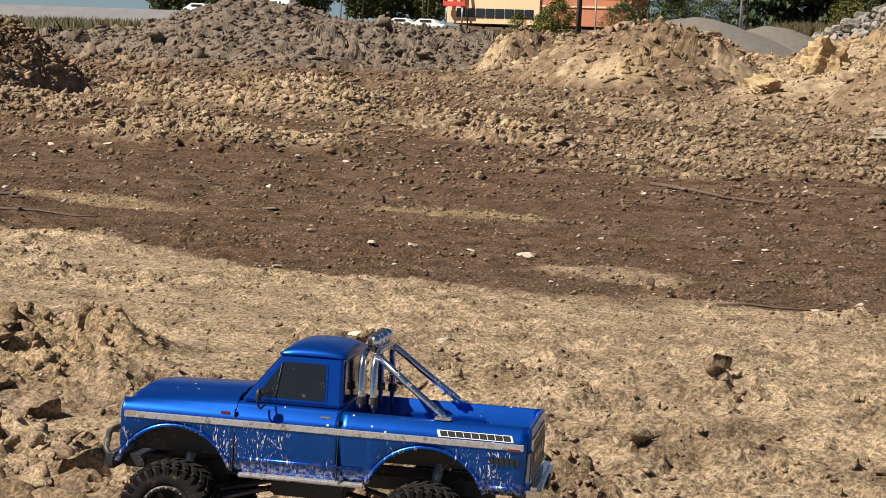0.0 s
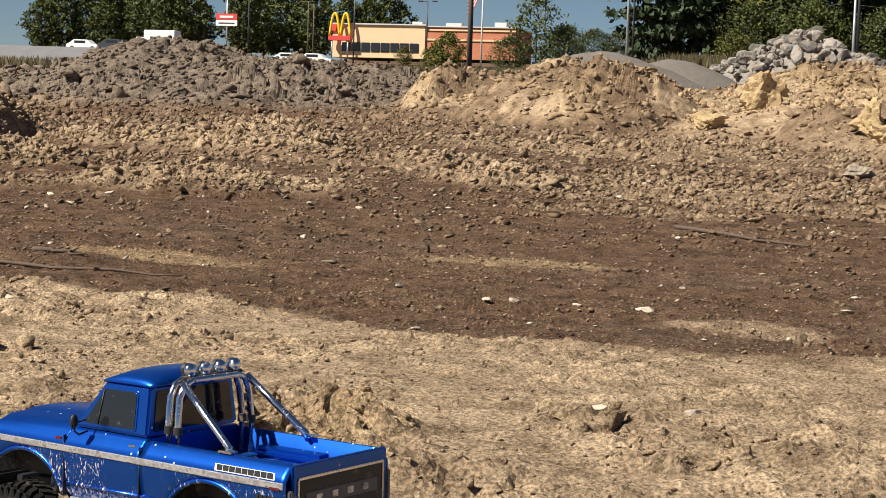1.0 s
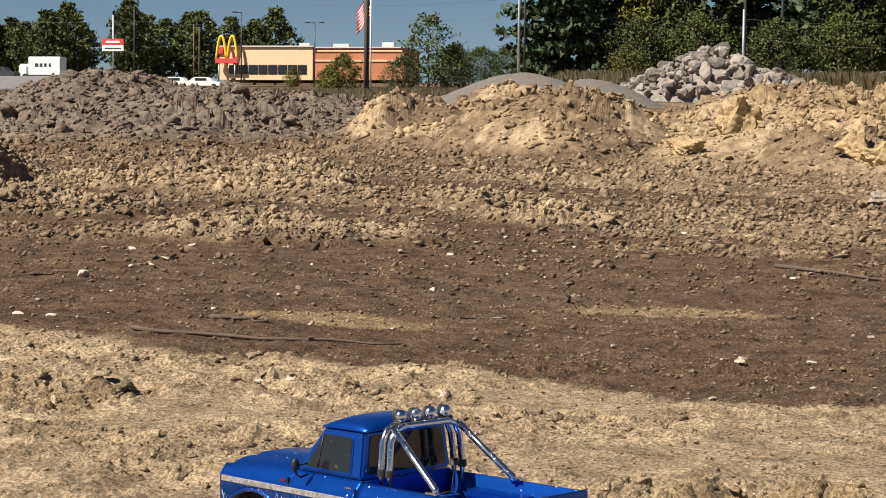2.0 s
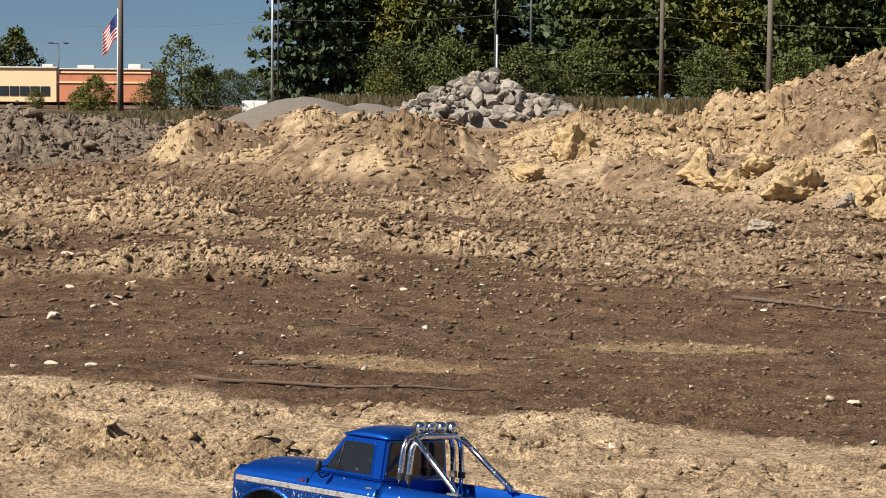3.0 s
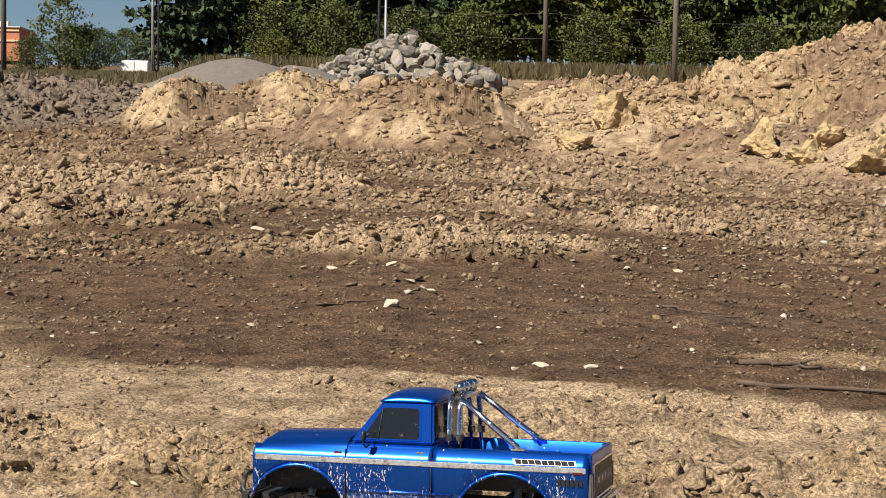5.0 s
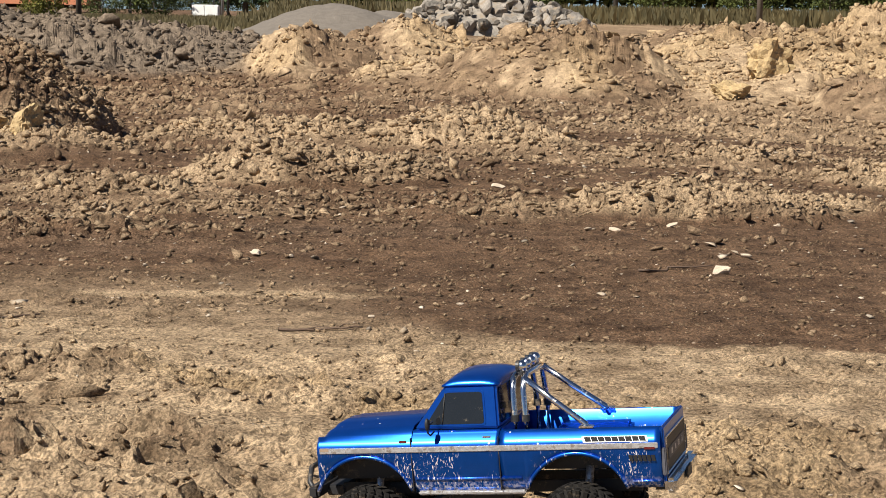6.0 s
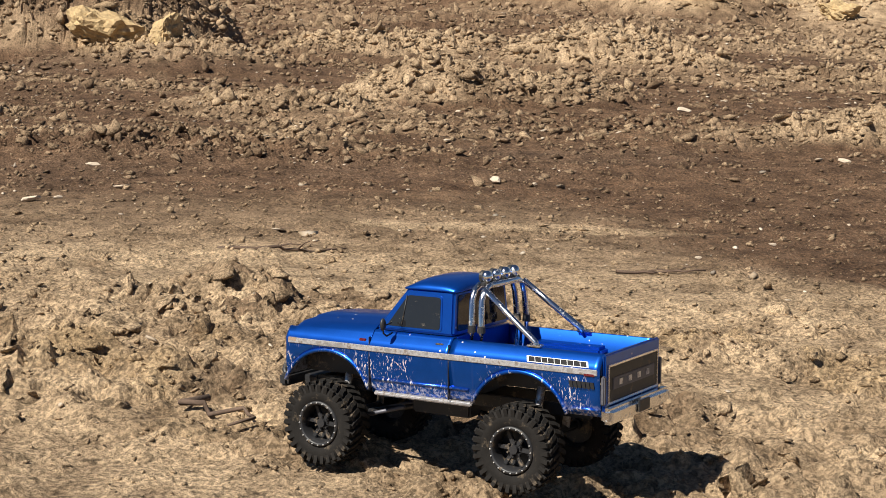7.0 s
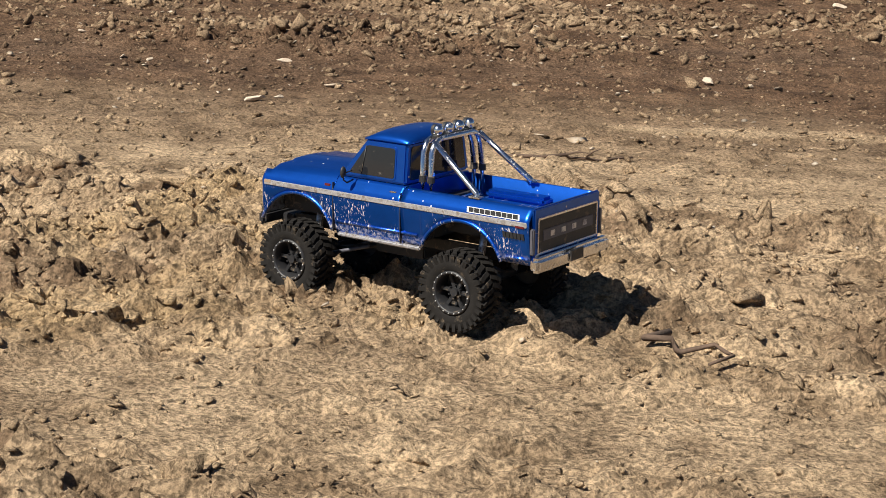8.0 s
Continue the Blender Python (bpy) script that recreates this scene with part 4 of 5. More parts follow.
def scrub():
    rng = np.random.default_rng(9)
    areas = ((-30, -9, 66, 100, 2600, 1.0), (-45, -24, 44, 66, 2600, 1.1), (-30, -14, 100, 140, 1800, 0.8), (-14, 40, 100, 156, 3000, 1.4))
    V, F, base = [], [], 0
    for x0, x1, y0, y1, n, h in areas:
        x, y = rng.uniform(x0, x1, n), rng.uniform(y0, y1, n)
        z = terrain(x, y)[0]
        per = 7
        c = np.repeat(np.stack([x, y, z], 1), per, 0)
        hh = h * (0.3 + 0.7 * rng.random(len(c)))
        lean = rng.normal(size=(len(c), 2)) * 0.25
        w = 0.05 + 0.05 * rng.random(len(c))
        p = c + np.concatenate([rng.normal(size=(len(c), 2)) * 0.25, np.zeros((len(c), 1))], 1)
        tip = p + np.stack([lean[:, 0] * hh, lean[:, 1] * hh, hh], 1)
        midp = (p + tip) / 2
        side = np.zeros_like(p)
        side[:, 0] = w
        v = np.stack([p, midp + side, tip, midp - side], 1).reshape(-1, 3)
        V.append(v)
        F.append(np.arange(len(v)).reshape(-1, 4) + base)
        base += len(v)
    tagged(mesh_from("scrub_grass", np.concatenate(V), np.concatenate(F), SCRUB), "tall dry weeds and scrub beyond the heaps", "scrub", kind="stuff")


scrub()


# ---------- far side of the street ----------
def pole(x, y, h, r, mat, label, category="utility pole", arm=None, lamp=False, group="poles"):
    z = ground_z(x, y)
    t = empty(category.replace(" ", "_"), pose(x, y, z - 0.2), label, category, group)
    bm = bmesh.new()
    tube(bm, [(0, 0, 0), (0, 0, h * 0.5), (0, 0, h)], r, 10, [r, r * 0.88, r * 0.75])
    part("shaft", bm, mat, t)
    if arm:
        bm = bmesh.new()
        tube(bm, [(-arm, 0, h - 0.1), (arm if not lamp else 0, 0, h - 0.1)], r * 0.5, 6)
        part("crossarm", bm, mat, t)
    if lamp:
        for sx in ((-1,) if lamp == 1 else (-1, 1)):
            bm = bmesh.new()
            box(bm, sx * arm, 0, h - 0.05, 0.7, 0.35, 0.18, bevel=0.05)
            part("lamp_head", bm, DARKPOLE, t)
    return t


pole(-65.4, 215, 10.4, 0.11, DARKPOLE, "tall dark parking-lot lamp post with one head", "street lamp", 0.9, 1, "lamp posts")
pole(-57.0, 222, 9.2, 0.11, DARKPOLE, "tall dark parking-lot lamp post with two heads", "street lamp", 1.0, 2, "lamp posts")
pole(-80.5, 215, 11.2, 0.11, DARKPOLE, "tall dark parking-lot lamp post with one head", "street lamp", 0.9, 1, "lamp posts")
pole(-83.5, 250, 9.8, 0.12, POLEWOOD, "wooden utility pole with crossarm", arm=1.2)
pole(-82.6, 250, 9.4, 0.12, POLEWOOD, "wooden utility pole with crossarm", arm=0.6)
pole(-27.8, 230, 8.8, 0.12, POLEWOOD, "wooden utility pole with crossarm", arm=1.1)
pole(-25.5, 200, 8.0, 0.1, DARKPOLE, "dark lamp post with two heads", "street lamp", 0.8, 2, "lamp posts")
pole(-23.9, 104, 12.5, 0.19, POLEWOOD, "thick weathered wooden utility pole")
pole(-18.9, 145, 14, 0.13, METALGREY, "tall grey metal pole")
pole(-18.5, 146, 13.5, 0.10, DARKPOLE, "tall dark pole beside the metal one")
pole(1.06, 150, 14, 0.15, DARKPOLE, "dark wooden utility pole before the trees")
pole(0.84, 120, 6.0, 0.11, METALGREY, "short grey metal post")
pole(4.57, 158, 14, 0.15, DARKPOLE, "dark wooden utility pole before the trees")
pole(16.0, 147, 14, 0.24, POLEWOOD, "weathered wooden utility pole carrying wires")
pole(12.14, 68, 6.5, 0.14, POLEWOOD, "short weathered wooden pole behind the heap")


def wire(points, r=0.014):
    bm = bmesh.new()
    out = []
    for a, b in zip(points, points[1:]):
        a, b = Vector(a), Vector(b)
        for k in range(12):
            t = k / 12
            out.append(a.lerp(b, t) - Vector((0, 0, 0.35 * 4 * t * (1 - t))))
    out.append(Vector(points[-1]))
    tube(bm, out, r, 5)
    tagged(part("overhead_wire", bm, GRAVEL), "thin pale overhead wire sagging between poles", "wire", "overhead wires")


wire([(-40, 152, 14.2), (-18.5, 150, 14.7), (1.06, 150, 15.3), (16.0, 147, 14.9), (40, 130, 12.6), (70, 110, 11)])
wire([(1.06, 150, 11.0), (16.0, 147, 9.8), (36, 146, 9.0), (70, 146, 8.8)])
wire([(1.06, 150, 12.6), (16.0, 147, 12.1), (50, 146, 11.5)], 0.010)
wire([(-140, 250, 20.5), (-83.5, 250, 20.2), (-27.8, 230, 18.9), (-10, 215, 18.5)])


def restaurant():
    z = 10.2
    t = empty("restaurant", pose(-59.6, 236, z), "low fast-food restaurant with cream front and orange brick side", "building")
    bm = bmesh.new()
    box(bm, -6.6, 0, 2.35, 13.8, 12, 4.7)
    part("wall", bm, CREAM, t, "cream stucco wall")
    bm = bmesh.new()
    box(bm, 6.9, 0.3, 2.3, 13.2, 12, 4.5)
    part("wall", bm, BRICK, t, "orange brick wall")
    for zz in (4.15, 2.75):
        bm = bmesh.new()
        box(bm, 6.9, -5.75, zz, 13.22, 0.2, 0.26, bevel=0.03)
        part("stripe", bm, CREAM, t, "cream band across the brick")
    bm = bmesh.new()
    box(bm, -6.6, -0.05, 4.78, 14.2, 12.4, 0.22, bevel=0.04)
    part("coping", bm, ROOFING, t)
    bm = bmesh.new()
    box(bm, 6.9, 0.2, 4.62, 13.5, 12.4, 0.2, bevel=0.04)
    part("coping", bm, ROOFING, t)
    for k in range(8):
        bm = bmesh.new()
        box(bm, -11.4 + k * 1.45, -6.05, 1.5, 1.3, 0.12, 1.3, bevel=0.02)
        w = part("window", bm, DARKPOLE, t)
        bm = bmesh.new()
        box(bm, -11.4 + k * 1.45, -6.12, 1.5, 1.12, 0.04, 1.12)
        part("pane", bm, DARKGLASS, w)
    for x, w, h in ((-2.5, 1.6, 0.8), (3.0, 2.4, 0.7), (10.0, 1.8, 0.9)):
        bm = bmesh.new()
        box(bm, x, 1, 4.85 + h / 2, w, 1.6, h, bevel=0.05)
        part("roof_unit", bm, ROOFING, t, "pale rooftop unit")
    bm = bmesh.new()
    box(bm, -13.2, -5.6, 4.2, 1.3, 1.4, 1.0, bevel=0.05)
    part("entrance_block", bm, SIGNRED, t, "red entrance block")


restaurant()


def arch_sign():
    t = empty("arch_sign", pose(-71.7, 229, 13.2), "tall yellow double-arch roadside sign", "sign")
    for s in (-1, 1):
        bm = bmesh.new()
        pts = []
        for k in range(25):
            u = -1 + 2 * k / 24
            pts.append((s * 0.82 + u * 0.74, 0, 3.2 * (1 - abs(u) ** 2.3)))
        tube(bm, pts, 0.19, 8)
        part("arch", bm, ARCH, t)
    bm = bmesh.new()
    box(bm, 0, 0, -0.35, 3.4, 0.5, 0.7, bevel=0.05)
    part("base_panel", bm, SIGNRED, t)
    for s in (-1, 1):
        bm = bmesh.new()
        tube(bm, [(s * 1.2, 0, -0.6), (s * 1.2, 0, -3.2)], 0.12, 8)
        part("post", bm, METALGREY, t)


arch_sign()


def flag():
    x, y = -44.35, 200
    z = ground_z(x, y)
    t = empty("flagpole", pose(x, y, z), "white flagpole with striped flag hanging down", "flagpole")
    bm = bmesh.new()
    tube(bm, [(0, 0, 0), (0, 0, 12.5)], 0.11, 8, [0.12, 0.07])
    part("shaft", bm, WHITE, t)
    flag_red = material("flag_red", (0.5, 0.03, 0.05), 0.8, vary=0.1, bump=0.0)
    flag_blue = material("flag_blue", (0.03, 0.05, 0.2), 0.8, vary=0.1, bump=0.0)
    bm_parts = {flag_red: bmesh.new(), WHITE: bmesh.new(), flag_blue: bmesh.new()}
    rows, cols = 13, 14

    def at(i, j):
        u, v = j / cols, i / rows
        return Vector((-0.1 - 1.75 * u ** 0.9, 0.18 * math.sin(u * 9 + v * 2), 11.9 - 3.0 * v - 2.4 * u + 0.12 * math.sin(u * 8)))
    for i in range(rows):
        for j in range(cols):
            m = flag_blue if i < 7 and j < 6 else (flag_red if i % 2 == 0 else WHITE)
            b = bm_parts[m]
            front = [b.verts.new(at(*q)) for q in ((i, j), (i + 1, j), (i + 1, j + 1), (i, j + 1))]
            b.faces.new(front)
    for m, b in bm_parts.items():
        bmesh.ops.remove_doubles(b, verts=b.verts, dist=0.001)
        bmesh.ops.solidify(b, geom=b.faces[:], thickness=0.015)
        part("flag_canton" if m == flag_blue else "flag_stripes", b, m, t)


flag()


def roadside():
    # white utility cabinet behind the heaps
    z = ground_z(-20.1, 143)
    t = empty("storage_box", pose(-20.1, 143, z), "white double-door storage box", "storage box")
    bm = bmesh.new()
    box(bm, 0, 0, 0.75, 2.3, 1.6, 1.5, bevel=0.04)
    part("body", bm, WHITE, t)
    for s in (-1, 1):
        bm = bmesh.new()
        box(bm, s * 0.56, -0.82, 0.72, 1.04, 0.05, 1.3, bevel=0.015)
        part("door", bm, WHITE, t)
    # paved lot on a bank
    z = ground_z(-95, 172)
    bm = bmesh.new()
    vs = [(-140, 163, z - 1), (-72, 163, z - 1), (-74, 171, z + 1.5), (-140, 171, z + 1.7), (-140, 200, z + 1.8), (-74, 200, z + 1.6)]
    v = [bm.verts.new(p) for p in vs]
    bm.faces.new((v[0], v[1], v[2], v[3]))
    bm.faces.new((v[3], v[2], v[5], v[4]))
    tagged(part("road", bm, ASPHALT), "grey paved lot and bank across the street", "road", kind="structure")
    # box lorry
    t = empty("box_lorry", pose(-81, 186, z + 1.55), "white box lorry parked on the lot", "lorry", "parked vehicles")
    bm = bmesh.new()
    box(bm, 0.2, 0, 1.75, 4.0, 2.0, 2.2, bevel=0.06)
    part("cargo_box", bm, WHITE, t)
    bm = bmesh.new()
    box(bm, -2.5, 0, 1.2, 1.2, 1.9, 1.6, bevel=0.2)
    part("cab", bm, WHITE, t)
    for k, w in enumerate((0.5, 0.4, 0.35, 0.3)):
        bm = bmesh.new()
        box(bm, -0.75 + k * 0.55, -1.02, 1.85, w * 0.8, 0.03, 0.4)
        part("lettering_bar", bm, DARKPOLE, t)
    for x in (-2.2, 1.4):
        for s in (-1, 1):
            bm = bmesh.new()
            bmesh.ops.create_cone(bm, segments=20, radius1=0.42, radius2=0.42, depth=0.28, cap_ends=True, matrix=pose(x, s * 0.85, 0.42, 90))
            part("wheel", bm, DARKPOLE, t)
    # cars
    for x, y, mat, label in ((-84.5, 181, DARKPOLE, "dark car parked on the lot"), (-62.5, 190, WHITE, "white van parked by the street"), (-90, 184, WHITE, "white car parked on the lot"), (-66.5, 192, WHITE, "white car parked by the street")):
        zz = z + 1.55 if x < -74 else ground_z(x, y)
        t = empty("car", pose(x, y, zz), label, "car", "parked vehicles")
        bm = bmesh.new()
        prof = [(-2.1, 0.35), (2.1, 0.35), (2.15, 0.8), (1.2, 0.92), (0.6, 1.42), (-1.1, 1.45), (-1.8, 0.98), (-2.15, 0.85)]
        a = [bm.verts.new((p[0], -0.8, p[1])) for p in prof]
        b = [bm.verts.new((p[0], 0.8, p[1])) for p in prof]
        bm.faces.new(a)
        bm.faces.new(b[::-1])
        for k in range(len(prof)):
            bm.faces.new((a[k], b[k], b[(k + 1) % len(prof)], a[(k + 1) % len(prof)]))
        bmesh.ops.recalc_face_normals(bm, faces=bm.faces[:])
        bmesh.ops.bevel(bm, geom=bm.edges[:], offset=0.06, segments=2, affect="EDGES")
        part("body", bm, mat, t)
        bm = bmesh.new()
        box(bm, -0.3, -0.78, 1.15, 1.5, 0.08, 0.36, bevel=0.03)
        part("window", bm, DARKGLASS, t)
        for wx in (-1.3, 1.35):
            for s in (-1, 1):
                bm = bmesh.new()
                bmesh.ops.create_cone(bm, segments=18, radius1=0.33, radius2=0.33, depth=0.22, cap_ends=True, matrix=pose(wx, s * 0.72, 0.33, 90))
                part("wheel", bm, DARKPOLE, t)
    # sign board
    t = empty("sign_board", pose(-72.2, 185, ground_z(-72.2, 185)), "red and white sign board on a post", "sign")
    zt = 12.45 - ground_z(-72.2, 185)
    bm = bmesh.new()
    tube(bm, [(0, 0.1, 0), (0, 0.1, zt + 3.5)], 0.1, 8)
    part("post", bm, METALGREY, t)
    bm = bmesh.new()
    box(bm, 0, 0, zt + 0.35, 2.7, 0.16, 0.75, bevel=0.03)
    part("panel", bm, SIGNRED, t)
    bm = bmesh.new()
    box(bm, 0, 0, zt - 0.4, 2.7, 0.16, 0.7, bevel=0.03)
    part("panel", bm, WHITE, t)
    bm = bmesh.new()
    box(bm, 0, -0.1, zt + 0.35, 1.7, 0.03, 0.25)
    part("lettering_bar", bm, WHITE, t)
    bm = bmesh.new()
    box(bm, 0, -0.1, zt - 0.4, 2.0, 0.03, 0.12)
    part("lettering_bar", bm, DARKPOLE, t)
    # pale slab lying in the weeds
    bm = bmesh.new()
    box(bm, 0, 0, 0.06, 1.15, 0.5, 0.14, bevel=0.02)
    ob = part("concrete_slab", bm, WHITE)
    ob.matrix_world = pose(-22.5, 42, ground_z(-22.5, 42) + 0.02, 0, 0, 4)
    tagged(ob, "pale concrete slab lying at the edge of the weeds", "slab")


roadside()
TRUCK_PATH = [
    (0, 1.3189, -4.7569, -0.1149, 2.16, -0.86, 189.03),
    (0.5, 0.9480, -4.8469, -0.0887, -1.87, 2.26, 172.30),
    (1, 0.5695, -4.7969, -0.0754, 0.33, 0.60, 158.73),
    (1.2, 0.4333, -4.7805, -0.0614, -1.38, 0.49, 154.33),
    (2.3, -0.3014, -4.6703, 0.0102, 1.21, 1.84, 140.24),
    (2.5, -0.4452, -4.6131, 0.0156, -1.69, 4.32, 137.00),
    (3, -0.8405, -4.2978, 0.0061, 6.40, -0.95, 145.05),
    (3.5, -1.2195, -4.1377, 0.0204, 7.45, 3.00, 143.54),
    (4, -1.6454, -3.9574, 0.0243, 0.07, 1.86, 149.57),
    (4.2, -1.8227, -3.8748, 0.0244, -3.41, 0.56, 156.53),
    (5.3, -2.7994, -3.6210, 0.0344, 5.26, 1.43, 161.74),
    (5.5, -2.9931, -3.5742, 0.0359, 2.28, 1.99, 159.99),
    (6, -3.4695, -3.4523, 0.0278, 0.09, 5.64, 161.63),
    (6.5, -3.9451, -3.3414, 0.0357, -0.04, -0.37, 153.33),
    (7, -4.3989, -3.1725, 0.0525, 1.10, 2.61, 148.24),
    (7.5, -4.8268, -2.9495, 0.0554, 5.53, 3.00, 144.41),
    (8, -5.1997, -2.7013, 0.0624, -2.29, 0.79, 142.50),
]


# ---------- the model truck ----------
def paint_material():
    m = material("blue_metallic_paint", (0.004, 0.085, 0.46), 0.30, 0.84, vary=0.12, scale=60, fine=900, bump=0.02, depth=0.0004, coat=0.3)
    n, l = m.node_tree.nodes, m.node_tree.links
    b = n["Principled BSDF"]
    col = b.inputs["Base Color"].links[0].from_socket
    tc = n.new("ShaderNodeTexCoord")
    sep = n.new("ShaderNodeSeparateXYZ")
    l.new(tc.outputs["Object"], sep.inputs[0])

    def math_node(op, a, c):
        q = n.new("ShaderNodeMath")
        q.operation = op
        for k, v in enumerate((a, c)):
            if isinstance(v, float):
                q.inputs[k].default_value = v
            else:
                l.new(v, q.inputs[k])
        return q.outputs[0]

    def rng_node(sock, a, c):
        q = n.new("ShaderNodeMapRange")
        q.inputs["From Min"].default_value, q.inputs["From Max"].default_value = a, c
        l.new(sock, q.inputs["Value"])
        return q.outputs[0]

    mp = n.new("ShaderNodeMapping")
    mp.inputs["Scale"].default_value = (240, 20, 75)
    mp.inputs["Rotation"].default_value = (0, 0.25, 0)
    l.new(tc.outputs["Object"], mp.inputs["Vector"])
    streak = n.new("ShaderNodeTexNoise")
    streak.inputs["Scale"].default_value, streak.inputs["Detail"].default_value, streak.inputs["Distortion"].default_value = 1.0, 4, 2.2
    l.new(mp.outputs[0], streak.inputs["Vector"])
    patch = n.new("ShaderNodeTexNoise")
    patch.inputs["Scale"].default_value = 22
    l.new(tc.outputs["Object"], patch.inputs["Vector"])
    band = math_node("MULTIPLY", rng_node(sep.outputs["Z"], 0.181, 0.172), rng_node(sep.outputs["Z"], 0.112, 0.126))
    scratch = math_node("MULTIPLY", math_node("MULTIPLY", rng_node(streak.outputs["Fac"], 0.60, 0.625), rng_node(patch.outputs["Fac"], 0.44, 0.54)), band)
    grit = n.new("ShaderNodeTexNoise")
    grit.inputs["Scale"].default_value, grit.inputs["Detail"].default_value = 190, 6
    l.new(tc.outputs["Object"], grit.inputs["Vector"])
    low = math_node("MULTIPLY", rng_node(sep.outputs["Z"], 0.140, 0.118), rng_node(grit.outputs["Fac"], 0.46, 0.60))
    spots = n.new("ShaderNodeTexVoronoi")
    spots.inputs["Scale"].default_value = 75
    l.new(tc.outputs["Object"], spots.inputs["Vector"])
    speck = math_node("MULTIPLY", rng_node(spots.outputs["Distance"], 0.14, 0.10), rng_node(patch.outputs["Fac"], 0.52, 0.56))
    mask = math_node("MAXIMUM", math_node("MAXIMUM", scratch, math_node("MULTIPLY", low, 0.8)), math_node("MULTIPLY", speck, 0.8))
    mix = n.new("ShaderNodeMix")
    mix.data_type = "RGBA"
    l.new(mask, mix.inputs["Factor"])
    l.new(col, mix.inputs["A"])
    mix.inputs["B"].default_value = (0.60, 0.57, 0.55, 1)
    l.new(mix.outputs["Result"], b.inputs["Base Color"])
    inv = math_node("SUBTRACT", 1.0, mask)
    l.new(math_node("MULTIPLY", inv, 0.82), b.inputs["Metallic"])
    l.new(math_node("MULTIPLY", inv, 0.3), b.inputs["Coat Weight"])
    l.new(math_node("ADD", math_node("MULTIPLY", mask, 0.45), 0.30), b.inputs["Roughness"])
    return m


PAINT = paint_material()
CHROME = material("worn_chrome", (0.72, 0.72, 0.74), 0.16, 1.0, vary=0.1, scale=80, fine=600, bump=0.0, dirt=(0.3, 0.24, 0.17), dirt_amount=0.15, dirt_scale=90)
SILVER = material("scuffed_silver_trim", (0.60, 0.60, 0.62), 0.35, 0.85, vary=0.15, scale=60, fine=500, bump=0.1, depth=0.0004, dirt=(0.16, 0.13, 0.11), dirt_amount=0.55, dirt_scale=70)
TINT = material("tinted_window", (0.012, 0.013, 0.016), 0.06, 0.0, vary=0.1, scale=50, fine=400, bump=0.0, dirt=(0.2, 0.17, 0.13), dirt_amount=0.02, dirt_scale=60)
BLACKPLASTIC = material("black_plastic", (0.018, 0.018, 0.02), 0.5, vary=0.2, scale=60, fine=400, bump=0.1, depth=0.0005, dirt=(0.2, 0.15, 0.1), dirt_amount=0.2, dirt_scale=60)
RUBBER = material("dusty_tyre_rubber", (0.014, 0.0125, 0.0115), 0.9, vary=0.3, scale=60, fine=400, bump=0.2, depth=0.001, dirt=(0.13, 0.1, 0.07), dirt_amount=0.18, dirt_scale=45)
SLATE = material("dull_grey_plastic", (0.10, 0.10, 0.12), 0.5, 0.3, vary=0.25, scale=60, fine=400, bump=0.0)
BOLT = material("bolt_steel", (0.45, 0.44, 0.43), 0.45, 0.5, vary=0.1, bump=0.0)
STICKER = material("white_sticker", (0.78, 0.78, 0.78), 0.4, vary=0.05, bump=0.0)
STICKERBLACK = material("black_print", (0.006, 0.006, 0.007), 0.85, vary=0.05, bump=0.0)
REDLENS = material("red_lens", (0.10, 0.010, 0.014), 0.2, vary=0.1, bump=0.0, coat=0.5)
AMBERLENS = material("amber_lens", (0.30, 0.22, 0.16), 0.25, vary=0.1, bump=0.0)
RUBBER.node_tree.nodes["Principled BSDF"].inputs["Specular IOR Level"].default_value = 0.2
FRONT, REAR, RADIUS, HALF_TRACK = 0.165, -0.163, 0.0635, 0.096


def arch_bottom(x, base):
    z = base
    for xc in (FRONT, REAR):
        d = abs(x - xc)
        if d < 0.080:
            z = max(z, 0.092 + 0.080 * math.sqrt(max(0.0, 1 - (d / 0.080) ** 2)))
    return z


def loft(sections, close=False):
    bm = bmesh.new()
    rings = [[bm.verts.new(p) for p in s] for s in sections]
    for a, c in zip(rings, rings[1:]):
        for k in range(len(a) - 1):
            try:
                bm.faces.new((a[k], a[k + 1], c[k + 1], c[k])).smooth = True
            except ValueError:
                pass
    if close:
        for r in (rings[0], rings[-1]):
            bm.faces.new(r)
    bmesh.ops.remove_doubles(bm, verts=bm.verts[:], dist=0.00005)
    bmesh.ops.recalc_face_normals(bm, faces=bm.faces[:])
    return bm


def stations(x0, x1):
    xs = set(np.linspace(x0, x1, 26).round(5))
    for xc in (FRONT, REAR):
        for k in range(25):
            x = xc + 0.080 * math.cos(math.pi * k / 24)
            if min(x0, x1) <= x <= max(x0, x1):
                xs.add(round(x, 5))
    return sorted(xs)


def side(x, base):
    """The near half of the body side, from the sill up to the shoulder."""
    zb = arch_bottom(x, base)
    flare = 0.0028 if zb > base + 0.001 else 0.0
    pts = [(0.0900 + flare, zb), (0.0940 + flare, max(zb + 0.003, 0.126)), (0.0975 + flare * 0.8, max(zb + 0.007, 0.150)), (0.1000, max(zb + 0.009, 0.177)), (0.1004, max(zb + 0.013, 0.187)), (0.0955, 0.1950), (0.0880, 0.2030)]
    return pts


